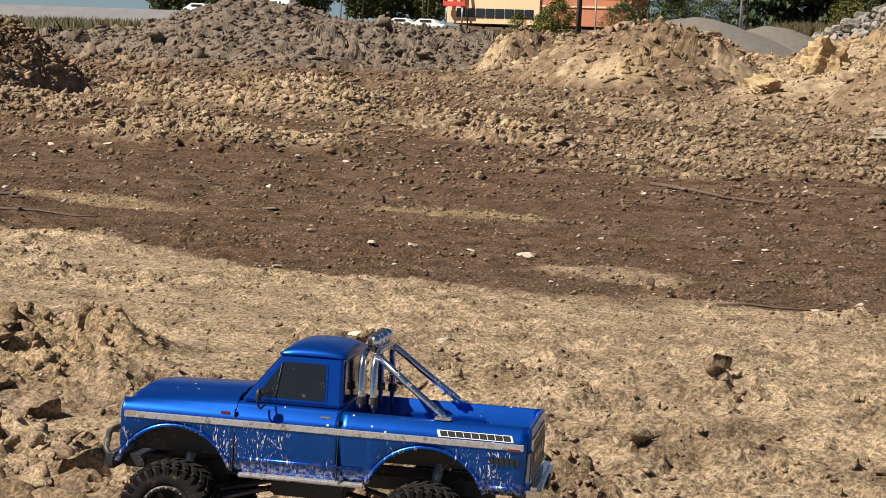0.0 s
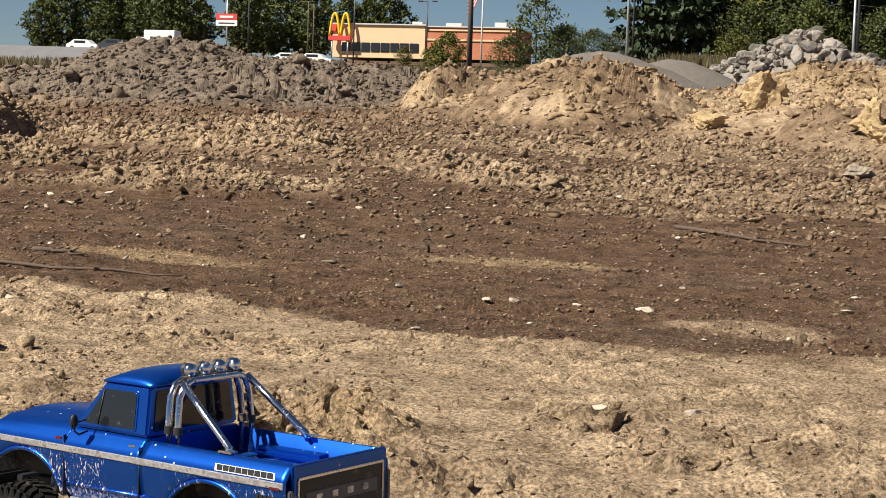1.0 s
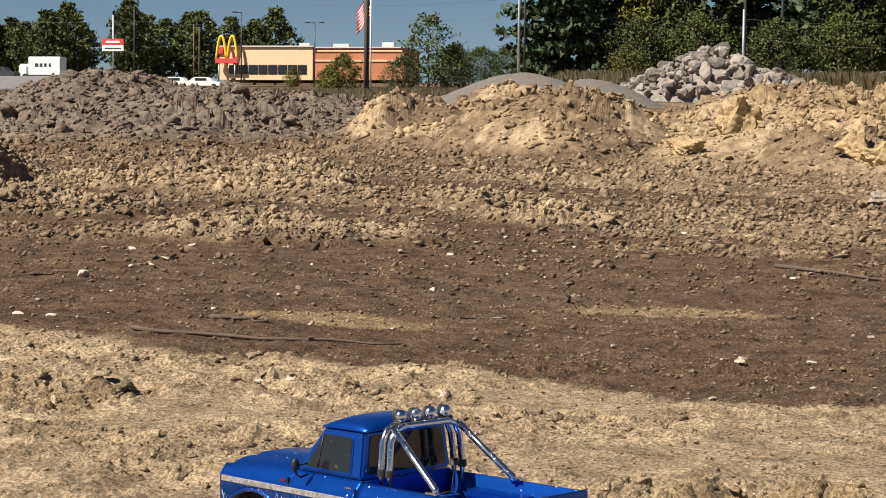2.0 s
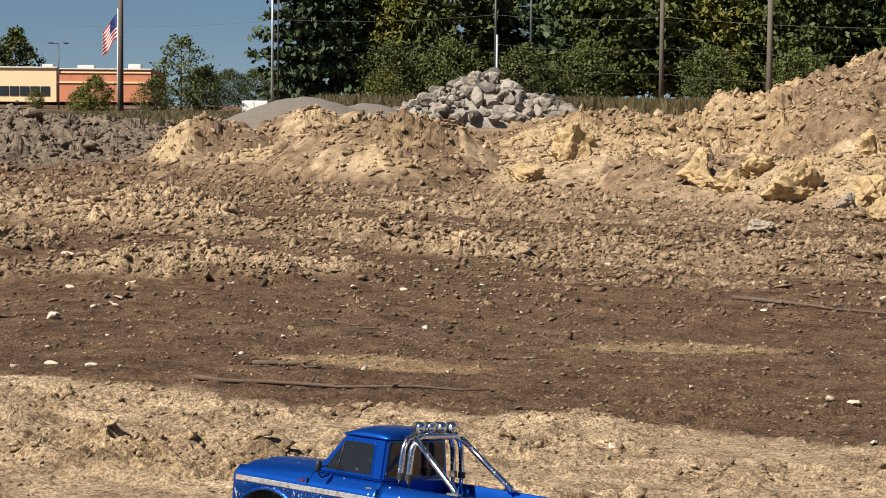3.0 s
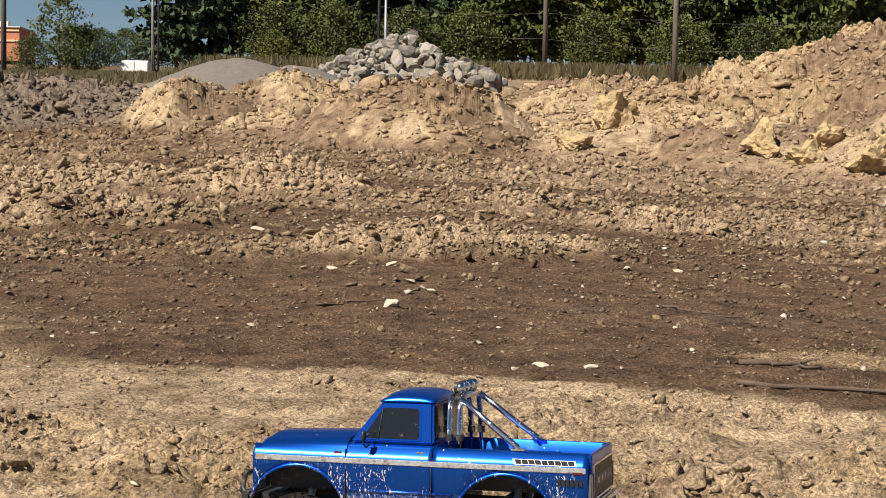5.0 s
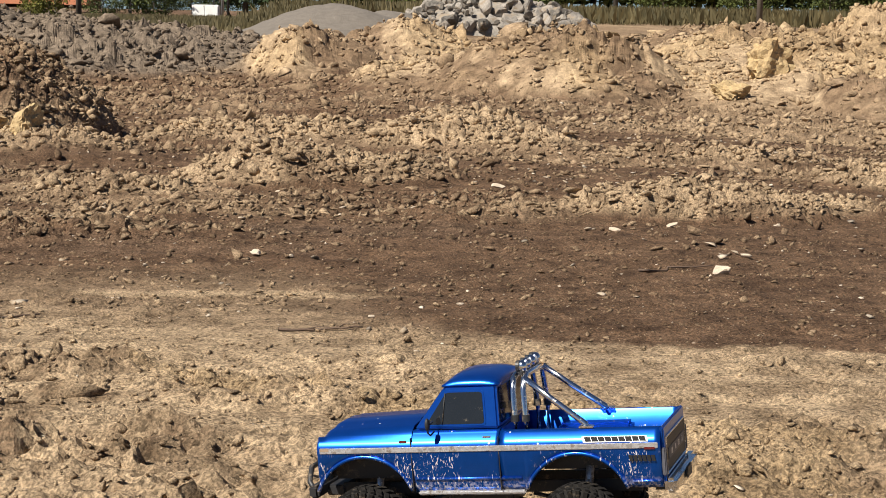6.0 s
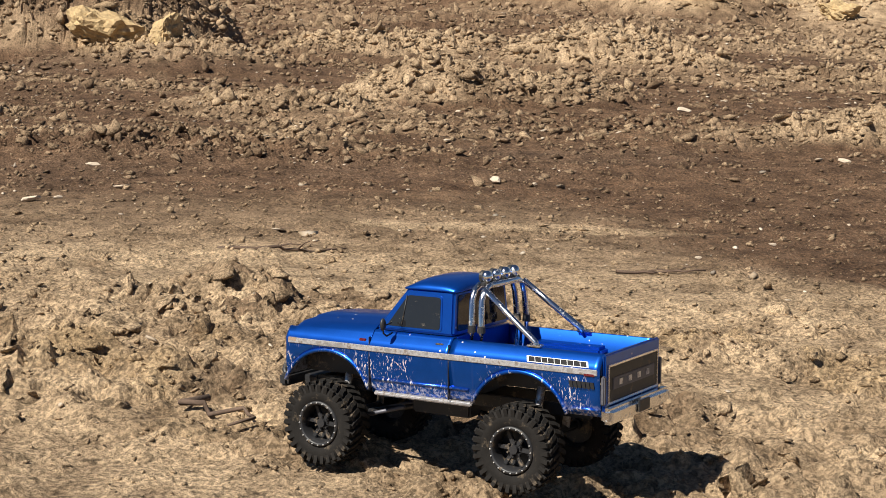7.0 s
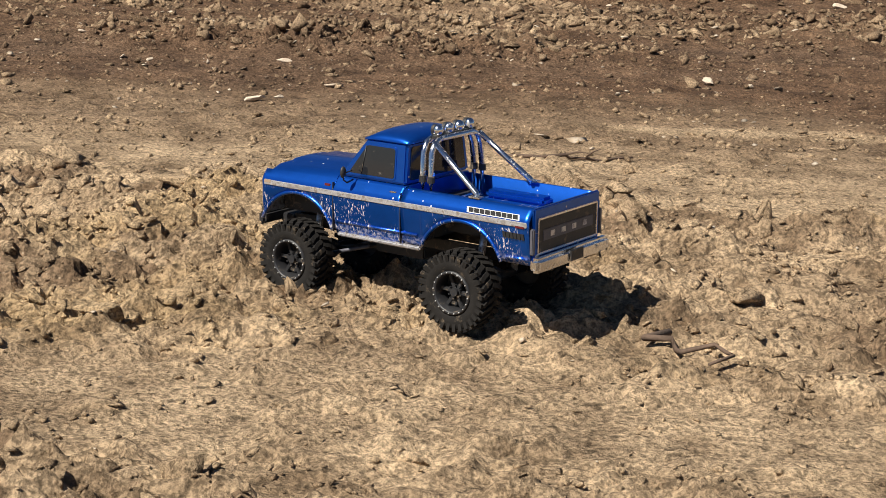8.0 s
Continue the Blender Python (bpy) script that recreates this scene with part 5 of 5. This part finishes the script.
def shell(name, x0, x1, base, top, parent, label=""):
    secs = []
    for x in stations(x0, x1):
        half = side(x, base) + top(x)
        secs.append([(x, y, z) for y, z in half] + [(x, -y, z) for y, z in reversed(half)])
    ob = part(name, loft(secs), PAINT, parent, label)
    sm = ob.modifiers.new("thickness", "SOLIDIFY")
    sm.thickness, sm.offset = 0.0016, -1
    return ob


def plate(bm, corners, out, thick=0.0012):
    """A thin solid panel through corner points, raised along out."""
    o = Vector(out).normalized() * thick
    a = [bm.verts.new(Vector(p) + o) for p in corners]
    c = [bm.verts.new(Vector(p) - o) for p in corners]
    bm.faces.new(a)
    bm.faces.new(c[::-1])
    n = len(a)
    for k in range(n):
        bm.faces.new((a[k], c[k], c[(k + 1) % n], a[(k + 1) % n]))
    bmesh.ops.recalc_face_normals(bm, faces=bm.faces[:])


def rounded(corners, r, n=4):
    """Corner points with rounded corners."""
    pts = [Vector(p) for p in corners]
    out = []
    for i, p in enumerate(pts):
        a, b = (pts[i - 1] - p).normalized(), (pts[(i + 1) % len(pts)] - p).normalized()
        s, e = p + a * r, p + b * r
        for k in range(n + 1):
            t = k / n
            out.append((1 - t) ** 2 * s + 2 * t * (1 - t) * p + t * t * e)
    return out


def lathe(profile, n=40):
    """A solid of revolution about y; profile of (y, r)."""
    bm = bmesh.new()
    rings = [[bm.verts.new((r * math.cos(2 * math.pi * k / n), y, r * math.sin(2 * math.pi * k / n))) for k in range(n)] for y, r in profile]
    for a, c in zip(rings, rings[1:]):
        for k in range(n):
            bm.faces.new((a[k], a[(k + 1) % n], c[(k + 1) % n], c[k])).smooth = True
    bmesh.ops.recalc_face_normals(bm, faces=bm.faces[:])
    return bm


def build_wheel(parent, x, y):
    s = 1 if y > 0 else -1
    bm = bmesh.new()
    bmesh.ops.create_cone(bm, segments=20, radius1=0.009, radius2=0.0065, depth=0.03, cap_ends=True, matrix=pose(0, s * 0.002, 0, -90 * s))
    for k in range(6):
        a = k * math.pi / 3
        m = pose(0, 0, 0, 0, math.degrees(a)) @ pose(0.017, s * 0.009, 0)
        box(bm, 0, 0, 0, 0.022, 0.005, 0.0065, m, 0.001)
    for k in range(6):
        a = (k + 0.5) * math.pi / 3
        bmesh.ops.create_cone(bm, segments=8, radius1=0.0015, radius2=0.0015, depth=0.006, cap_ends=True, matrix=Matrix.Translation((0.0105 * math.cos(a), s * 0.013, 0.0105 * math.sin(a))) @ Matrix.Rotation(math.pi / 2, 4, "X"))
    wheel = part("wheel", bm, BLACKPLASTIC, parent, "black beadlock wheel with chunky mud tyre")
    # tyre
    R, W = RADIUS, 0.0245
    prof = [(-W * 0.78, 0.032), (-W * 0.97, 0.038), (-W, 0.046), (-W * 0.95, R * 0.87), (-W * 0.80, R * 0.925), (0, R * 0.94), (W * 0.80, R * 0.925), (W * 0.95, R * 0.87), (W, 0.046), (W * 0.97, 0.038), (W * 0.78, 0.032)]
    bm = lathe(prof, 44)
    for k in range(30):
        a = k * 12.0
        for side_s in (-1, 1):
            off = 0 if side_s > 0 else 6.0
            for seg, (yy, da, rr) in enumerate(((0.0045, 2.0, 0.957), (0.0115, 0.0, 0.957), (0.0185, -3.4, 0.945))):
                m = pose(0, 0, 0, 0, a + off + da) @ pose(R * rr, side_s * yy, 0, side_s * (24 if seg < 2 else 34))
                box(bm, 0, 0, 0, 0.0062, 0.0088, 0.0064, m)
            m = pose(0, 0, 0, 0, a + off - 5) @ pose(R * 0.845, side_s * W * 0.97, 0, 0, 0, side_s * 14)
            box(bm, 0, 0, 0, 0.013, 0.0035, 0.0060, m)
    part("tyre", bm, RUBBER, wheel, "dusty black mud tyre with chevron lugs")
    # rim
    bm = lathe([(-W * 0.8 * s, 0.0325), (-W * 0.2 * s, 0.029), (W * 0.25 * s, 0.027), (W * 0.45 * s, 0.0285), (W * 0.92 * s, 0.0290), (W * 1.0 * s, 0.0305), (W * 1.0 * s, 0.0340), (W * 0.8 * s, 0.0345)], 40)
    bmesh.ops.create_circle(bm, cap_ends=True, segments=40, radius=0.029, matrix=Matrix.Translation((0, -W * 0.2 * s, 0)) @ Matrix.Rotation(math.pi / 2, 4, "X"))
    part("rim", bm, BLACKPLASTIC, wheel, "black beadlock rim")
    bm = bmesh.new()
    for k in range(20):
        a = 2 * math.pi * k / 20
        bmesh.ops.create_icosphere(bm, subdivisions=1, radius=0.0014, matrix=Matrix.Translation((0.0322 * math.cos(a), W * 1.03 * s, 0.0322 * math.sin(a))))
    part("bolt_ring", bm, BOLT, wheel, "ring of small steel bolts")
    wheel.matrix_basis = pose(x, y, RADIUS)
    return wheel


def build_truck():
    t = empty("model_truck", pose(0, 0, 0), "blue metallic radio-controlled pickup truck with scratched sides and chrome roll bar", "toy truck")
    # painted shells
    hood_top = lambda x: [(0.0855, 0.2052 + 0.05 * (0.165 - x) * 0.5 - 0.012 * max(0, (x - 0.222) / 0.015) ** 2), (0.070, 0.2125 + 0.035 * (0.165 - x) - 0.016 * max(0, (x - 0.220) / 0.017) ** 2), (0.040, 0.2140 + 0.04 * (0.165 - x) - 0.017 * max(0, (x - 0.220) / 0.017) ** 2), (0.034, 0.2165 + 0.04 * (0.165 - x) - 0.017 * max(0, (x - 0.220) / 0.017) ** 2), (0.0, 0.2175 + 0.04 * (0.165 - x) - 0.017 * max(0, (x - 0.220) / 0.017) ** 2)]
    shell("front_body", 0.0875, 0.237, 0.122, hood_top, t, "blue hood and front fenders")
    shell("door_section", -0.0485, 0.0865, 0.116, lambda x: [(0.0862, 0.2050), (0.0835, 0.2085), (0.0, 0.2105)], t, "blue doors with scratched lower panels")
    shell("cargo_bed", -0.289, -0.0495, 0.120, lambda x: [(0.0855, 0.2052), (0.0805, 0.2070), (0.0785, 0.2060), (0.0775, 0.1770), (0.0, 0.1770)], t, "blue open cargo bed")
    # ends of the bed
    bm = bmesh.new()
    box(bm, -0.0510, 0, 0.193, 0.002, 0.157, 0.032, bevel=0.0006)
    part("bed_front_wall", bm, PAINT, t)
    for s in (-1, 1):
        bm = bmesh.new()
        box(bm, REAR, s * 0.0625, 0.1835, 0.115, 0.029, 0.014, bevel=0.005)
        part("wheel_housing", bm, PAINT, t)
    bm = bmesh.new()
    for k in range(11):
        for y in (-0.02, 0.02):
            bmesh.ops.create_icosphere(bm, subdivisions=1, radius=0.0013, matrix=Matrix.Translation((-0.235, 0, 0)) @ Matrix.Translation((y * 0.3, -0.04 + k * 0.008, 0.1778)))
    part("bed_rivets", bm, SILVER, t)
    # tailgate
    bm = bmesh.new()
    box(bm, -0.2905, 0, 0.1660, 0.006, 0.183, 0.083, bevel=0.002)
    gate = part("tailgate", bm, PAINT, t, "blue tailgate")
    for z in (0.1905, 0.1380):
        bm = bmesh.new()
        box(bm, -0.2945, 0, z, 0.0025, 0.166, 0.0034, bevel=0.0008)
        part("trim_bar", bm, CHROME, gate)
    for s in (-1, 1):
        bm = bmesh.new()
        box(bm, -0.2945, s * 0.0825, 0.1642, 0.0024, 0.0030, 0.052, bevel=0.0008)
        part("trim_bar", bm, CHROME, gate)
    bm = bmesh.new()
    box(bm, -0.2940, 0, 0.1642, 0.0016, 0.160, 0.048, bevel=0.0005)
    part("inset_panel", bm, BLACKPLASTIC, gate, "dark inset panel")
    bm = bmesh.new()
    box(bm, -0.2950, 0, 0.1645, 0.0016, 0.140, 0.017, bevel=0.0006)
    part("centre_panel", bm, SLATE, gate, "dull grey centre panel")
    for k in range(4):
        bm = bmesh.new()
        box(bm, -0.2960, -0.045 + 0.03 * k, 0.1645, 0.001, 0.011, 0.008)
        part("lettering_bar", bm, SILVER, gate)
    for s in (-1, 1):
        bm = bmesh.new()
        box(bm, -0.2925, s * 0.0945, 0.158, 0.006, 0.0075, 0.040, bevel=0.0015)
        part("tail_light", bm, SLATE, t, "dark smoked tail light")
    # bumpers
    bm = bmesh.new()
    box(bm, -0.3005, 0, 0.1235, 0.018, 0.204, 0.0225, bevel=0.005)
    rb = part("rear_bumper", bm, CHROME, t, "scuffed chrome rear bumper")
    bm = bmesh.new()
    box(bm, -0.3115, 0, 0.1255, 0.003, 0.036, 0.017, bevel=0.001)
    part("plate_holder", bm, BLACKPLASTIC, rb)
    for y in (-0.05, 0.05):
        bm = bmesh.new()
        box(bm, -0.285, y, 0.112, 0.03, 0.008, 0.008)
        part("bumper_bracket", bm, BLACKPLASTIC, rb)
    bm = bmesh.new()
    box(bm, 0.2545, 0, 0.116, 0.016, 0.170, 0.020, bevel=0.004)
    fb = part("front_bumper", bm, BLACKPLASTIC, t, "black front bumper with hoop")
    bm = bmesh.new()
    tube(bm, [(0.252, 0.075, 0.112), (0.268, 0.062, 0.128), (0.270, 0.045, 0.148), (0.270, -0.045, 0.148), (0.268, -0.062, 0.128), (0.252, -0.075, 0.112)], 0.0042, 8)
    part("hoop", bm, BLACKPLASTIC, fb)
    # grille and headlights
    bm = bmesh.new()
    box(bm, 0.2365, 0, 0.1640, 0.006, 0.188, 0.070, bevel=0.002)
    gr = part("grille", bm, SILVER, t, "silver grille")
    for k in range(6):
        bm = bmesh.new()
        box(bm, 0.2400, 0, 0.146 + k * 0.007, 0.002, 0.105, 0.0032)
        part("grille_bar", bm, BLACKPLASTIC, gr)
    for s in (-1, 1):
        bm = bmesh.new()
        box(bm, 0.2402, s * 0.071, 0.163, 0.004, 0.030, 0.030, bevel=0.003)
        part("headlight", bm, CHROME, gr)
    # cab
    bx0, bx1, tx0, tx1 = -0.0485, 0.0840, -0.0455, 0.0335
    zb, zt, yb, yt = 0.2100, 0.2745, 0.0860, 0.0765
    bm = bmesh.new()
    lo = [bm.verts.new(p) for p in ((bx0, -yb, zb), (bx1, -yb, zb), (bx1, yb, zb), (bx0, yb, zb))]
    hi = [bm.verts.new(p) for p in ((tx0, -yt, zt), (tx1, -yt, zt), (tx1, yt, zt), (tx0, yt, zt))]
    bm.faces.new(lo[::-1])
    bm.faces.new(hi)
    for k in range(4):
        bm.faces.new((lo[k], lo[(k + 1) % 4], hi[(k + 1) % 4], hi[k]))
    bmesh.ops.bevel(bm, geom=bm.edges[:], offset=0.0035, segments=3, affect="EDGES")
    cab = part("cab", bm, PAINT, t, "blue cab")
    bm = bmesh.new()
    rows = []
    for i in range(13):
        u = -1 + i / 6
        row = []
        for j in range(13):
            v = -1 + j / 6
            x = (tx0 + tx1) / 2 + (tx1 - tx0 + 0.009) / 2 * u
            y = (yt + 0.0018) * v
            edge = max(abs(u), abs(v))
            z = zt + 0.0005 + 0.0145 * (1 - abs(u) ** 3.2) ** 0.7 * (1 - abs(v) ** 3.0) ** 0.7
            row.append(bm.verts.new((x, y, z)))
        rows.append(row)
    for a, c in zip(rows, rows[1:]):
        for k in range(12):
            bm.faces.new((a[k], a[k + 1], c[k + 1], c[k])).smooth = True
    bmesh.ops.recalc_face_normals(bm, faces=bm.faces[:])
    roof = part("roof", bm, PAINT, cab, "blue roof speckled with mud")
    sm = roof.modifiers.new("thickness", "SOLIDIFY")
    sm.thickness, sm.offset = 0.003, -1

    def on_side(x, z, s, out=0.0):
        k = (z - zb) / (zt - zb)
        return Vector((x, s * (yb + (yt - yb) * k + out), z))

    for s in (-1, 1):
        rim_pts = rounded([on_side(-0.0290, 0.2150, s), on_side(0.0690, 0.2150, s), on_side(0.0330, 0.2665, s), on_side(-0.0265, 0.2665, s)], 0.006)
        bm = bmesh.new()
        plate(bm, rim_pts, (0, s, 0.147), 0.0010)
        w = part("side_window", bm, PAINT, cab, "blue window surround")
        pane_pts = rounded([on_side(-0.0262, 0.2175, s), on_side(0.0640, 0.2175, s), on_side(0.0315, 0.2640, s), on_side(-0.0240, 0.2640, s)], 0.005)
        bm = bmesh.new()
        plate(bm, pane_pts, (0, s, 0.147), 0.0016)
        part("pane", bm, TINT, w, "dark tinted pane")
        bm = bmesh.new()
        tube(bm, [on_side(0.0385, 0.2180, s, 0.0022), on_side(0.0330, 0.2635, s, 0.0022)], 0.0009, 6)
        part("vent_bar", bm, BLACKPLASTIC, w)
        # mirror
        bm = bmesh.new()
        tube(bm, [(0.050, s * 0.093, 0.2085), (0.052, s * 0.106, 0.2050), (0.054, s * 0.112, 0.2100), (0.053, s * 0.112, 0.2205)], 0.0014, 6)
        tube(bm, [(0.053, s * 0.112, 0.2205), (0.051, s * 0.095, 0.2235)], 0.0012, 6)
        mir = part("mirror", bm, BLACKPLASTIC, t, "black wing mirror on a wire bracket")
        bm = bmesh.new()
        bmesh.ops.create_uvsphere(bm, u_segments=14, v_segments=10, radius=0.5, matrix=Matrix.Translation((0.0535, s * 0.1135, 0.2225)) @ Matrix.Diagonal((0.0075, 0.0125, 0.0195, 1)))
        smooth(part("mirror_head", bm, BLACKPLASTIC, mir))
        # trim along the side
        bm = bmesh.new()
        box(bm, -0.0265, s * 0.1008, 0.1830, 0.518, 0.0022, 0.0085, bevel=0.0008)
        part("side_stripe", bm, SILVER, t, "scuffed silver side stripe")
        bm = bmesh.new()
        tube(bm, [(0.083, s * 0.0960, 0.1375), (-0.081, s * 0.0960, 0.1375)], 0.0022, 8)
        part("sill_moulding", bm, PAINT, t)
        bm = bmesh.new()
        tube(bm, [(-0.246, s * 0.0952, 0.1300), (-0.286, s * 0.0948, 0.1300)], 0.0022, 8)
        part("sill_moulding", bm, PAINT, t)
        bm = bmesh.new()
        box(bm, -0.002, s * 0.0925, 0.1160, 0.166, 0.008, 0.0065, bevel=0.002)
        part("rock_slider", bm, SILVER, t, "scraped rock slider")
        for xc in (FRONT, REAR):
            bm = bmesh.new()
            pts = [(xc + 0.0805 * math.cos(math.pi * (0.03 + 0.94 * k / 22)), s * 0.0965, 0.092 + 0.0805 * math.sin(math.pi * (0.03 + 0.94 * k / 22))) for k in range(23)]
            tube(bm, [p for p in pts if p[2] > 0.116], 0.0032, 8)
            part("arch_lip", bm, PAINT, t)
        for x in (-0.0490, 0.0870):
            bm = bmesh.new()
            box(bm, x, s * 0.0975, 0.160, 0.0010, 0.0050, 0.080)
            part("door_gap", bm, BLACKPLASTIC, t)
        bm = bmesh.new()
        box(bm, -0.030, s * 0.0925, 0.1985, 0.013, 0.0026, 0.0030, bevel=0.0008)
        part("door_handle", bm, CHROME, t)
        bm = bmesh.new()
        box(bm, 0.1000, s * 0.0964, 0.1940, 0.012, 0.0024, 0.0045, bevel=0.0008)
        part("badge", bm, REDLENS, t)
        bm = bmesh.new()
        box(bm, 0.2245, s * 0.1006, 0.1845, 0.016, 0.0030, 0.0062, bevel=0.001)
        part("side_marker", bm, AMBERLENS, t, "amber front side marker")
        bm = bmesh.new()
        box(bm, -0.2735, s * 0.1010, 0.1795, 0.017, 0.0026, 0.0050, bevel=0.001)
        part("side_marker", bm, REDLENS, t, "red rear side marker")
    # sticker with unlettered bars
    bm = bmesh.new()
    plate(bm, [(-0.1770, 0.0997, 0.1885), (-0.1740, 0.0950, 0.1962), (-0.2690, 0.0950, 0.1962), (-0.2720, 0.0997, 0.1885)], (0, 1, 0.61), 0.0008)
    st = part("sticker", bm, STICKER, t, "white sticker with black bars")
    for k in range(9):
        bm = bmesh.new()
        x = -0.1800 - k * 0.0100
        plate(bm, [(x, 0.0992, 0.1893), (x + 0.0026, 0.0954, 0.1955), (x - 0.0066, 0.0954, 0.1955), (x - 0.0092, 0.0992, 0.1893)], (0, 1, 0.61), 0.0012)
        part("lettering_bar", bm, STICKERBLACK, st)
    for k in range(6):
        bm = bmesh.new()
        x = -0.244 - k * 0.0065
        plate(bm, [(x, 0.1000, 0.1600), (x + 0.002, 0.1000, 0.1690), (x - 0.0035, 0.1000, 0.1690), (x - 0.0050, 0.1000, 0.1600)], (0, 1, 0.0), 0.0010)
        part("lettering_bar", bm, STICKERBLACK, t)
    # front and rear glass
    for x_lo, x_hi, name, out in ((bx1, tx1, "windshield", (1, 0, 0.75)), (bx0, tx0, "rear_window", (-1, 0, 0.06))):
        def on_end(y, z):
            k = (z - zb) / (zt - zb)
            return Vector((x_lo + (x_hi - x_lo) * k, y, z))
        bm = bmesh.new()
        plate(bm, rounded([on_end(-0.074, 0.2160), on_end(0.074, 0.2160), on_end(0.067, 0.2680), on_end(-0.067, 0.2680)], 0.006), out, 0.0014)
        part(name, bm, TINT, cab, "dark tinted glass")
    # roll bar
    bar = None
    for x, w in ((-0.0700, 0.0690), (-0.0860, 0.0690)):
        bm = bmesh.new()
        tube(bm, [(x, w, 0.178), (x, w, 0.222), (x + 0.002, w - 0.004, 0.262), (x + 0.002, w - 0.012, 0.2770), (x + 0.002, w - 0.026, 0.2825), (x + 0.002, -w + 0.026, 0.2825), (x + 0.002, -w + 0.012, 0.2770), (x + 0.002, -w + 0.004, 0.262), (x, -w, 0.222), (x, -w, 0.178)], 0.0046, 12)
        ob = part("roll_bar" if bar is None else "second_hoop", bm, CHROME, bar or t, "polished chrome roll bar")
        bar = bar or ob
    for s in (-1, 1):
        bm = bmesh.new()
        tube(bm, [(-0.0850, s * 0.0600, 0.2800), (-0.1280, s * 0.0665, 0.2470), (-0.1760, s * 0.0740, 0.2120), (-0.1785, s * 0.0750, 0.2070)], 0.0046, 12)
        part("stay", bm, CHROME, bar)
        bm = bmesh.new()
        box(bm, -0.1790, s * 0.0790, 0.2085, 0.022, 0.014, 0.0030, bevel=0.001)
        part("foot", bm, CHROME, bar)
        for x in (-0.0700, -0.0860):
            bm = bmesh.new()
            bmesh.ops.create_cone(bm, segments=14, radius1=0.0062, radius2=0.0058, depth=0.010, cap_ends=True, matrix=pose(x, s * 0.069, 0.2215))
            part("collar", bm, BLACKPLASTIC, bar)
    bm = bmesh.new()
    tube(bm, [(-0.0785, 0.055, 0.2855), (-0.0785, -0.055, 0.2855)], 0.0030, 8)
    part("lamp_rail", bm, BLACKPLASTIC, bar)
    for k in range(4):
        y = -0.042 + 0.028 * k
        bm = bmesh.new()
        bmesh.ops.create_uvsphere(bm, u_segments=18, v_segments=12, radius=0.0090, matrix=Matrix.Translation((-0.0790, y, 0.2950)) @ Matrix.Diagonal((0.85, 1, 1, 1)))
        lamp = smooth(part("roof_lamp", bm, CHROME, bar, "round chrome lamp"))
        bm = bmesh.new()
        bmesh.ops.create_cone(bm, segments=18, radius1=0.0088, radius2=0.0088, depth=0.005, cap_ends=True, matrix=pose(-0.0730, y, 0.2950, 0, 90))
        part("bezel", bm, BLACKPLASTIC, lamp)
    # chassis
    bm = bmesh.new()
    for y in (-0.034, 0.034):
        box(bm, -0.012, y, 0.112, 0.470, 0.006, 0.018, bevel=0.001)
    box(bm, 0.0, 0, 0.092, 0.10, 0.074, 0.022, bevel=0.003)
    box(bm, 0.235, 0, 0.110, 0.03, 0.08, 0.016, bevel=0.002)
    ch = part("chassis", bm, BLACKPLASTIC, t, "black ladder chassis")
    bm = bmesh.new()
    box(bm, 0.165, 0, 0.1560, 0.130, 0.120, 0.050, bevel=0.006)
    box(bm, REAR, 0, 0.1580, 0.130, 0.110, 0.036, bevel=0.006)
    box(bm, -0.0, 0, 0.1500, 0.150, 0.150, 0.060, bevel=0.006)
    part("inner_tub", bm, BLACKPLASTIC, ch)
    for xc in (FRONT, REAR):
        bm = bmesh.new()
        tube(bm, [(xc, -0.082, RADIUS), (xc, 0.082, RADIUS)], 0.0065, 10)
        bmesh.ops.create_uvsphere(bm, u_segments=14, v_segments=10, radius=0.017, matrix=Matrix.Translation((xc, 0.012, RADIUS)))
        part("axle", bm, BLACKPLASTIC, t, "dusty black axle")
        for s in (-1, 1):
            bm = bmesh.new()
            tube(bm, [(xc, s * 0.052, RADIUS), (xc - 0.012, s * 0.047, 0.155)], 0.0060, 10)
            part("shock_absorber", bm, SILVER, t)
            bm = bmesh.new()
            k = -1 if xc > 0 else 1
            tube(bm, [(xc, s * 0.045, RADIUS - 0.006), (xc + k * 0.10, s * 0.034, 0.086)], 0.0032, 8)
            part("link_rod", bm, SLATE, t)
    bm = bmesh.new()
    tube(bm, [(FRONT, 0.012, RADIUS), (0.03, 0.0, 0.088)], 0.004, 8)
    tube(bm, [(REAR, 0.012, RADIUS), (-0.03, 0.0, 0.088)], 0.004, 8)
    part("driveshaft", bm, BLACKPLASTIC, ch)
    wheels = [build_wheel(t, x, y) for x in (FRONT, REAR) for y in (HALF_TRACK, -HALF_TRACK)]
    return t, wheels


truck, truck_wheels = build_truck()


def motions():
    """The truck drives off to its front; its wheels roll with the way it goes."""
    walk(truck, [(t, pose(*p)) for t, *p in TRUCK_PATH])
    times = [p[0] for p in TRUCK_PATH]
    along = [0.0]
    for a, b in zip(TRUCK_PATH, TRUCK_PATH[1:]):
        along.append(along[-1] + math.hypot(b[1] - a[1], b[2] - a[2]))
    steps = [k / 15 for k in range(121)]
    for w in truck_wheels:
        x, y, z = w.location
        walk(w, [(t, pose(x, y, z, 0, math.degrees(float(np.interp(t, times, along)) / RADIUS), 0)) for t in steps])


motions()
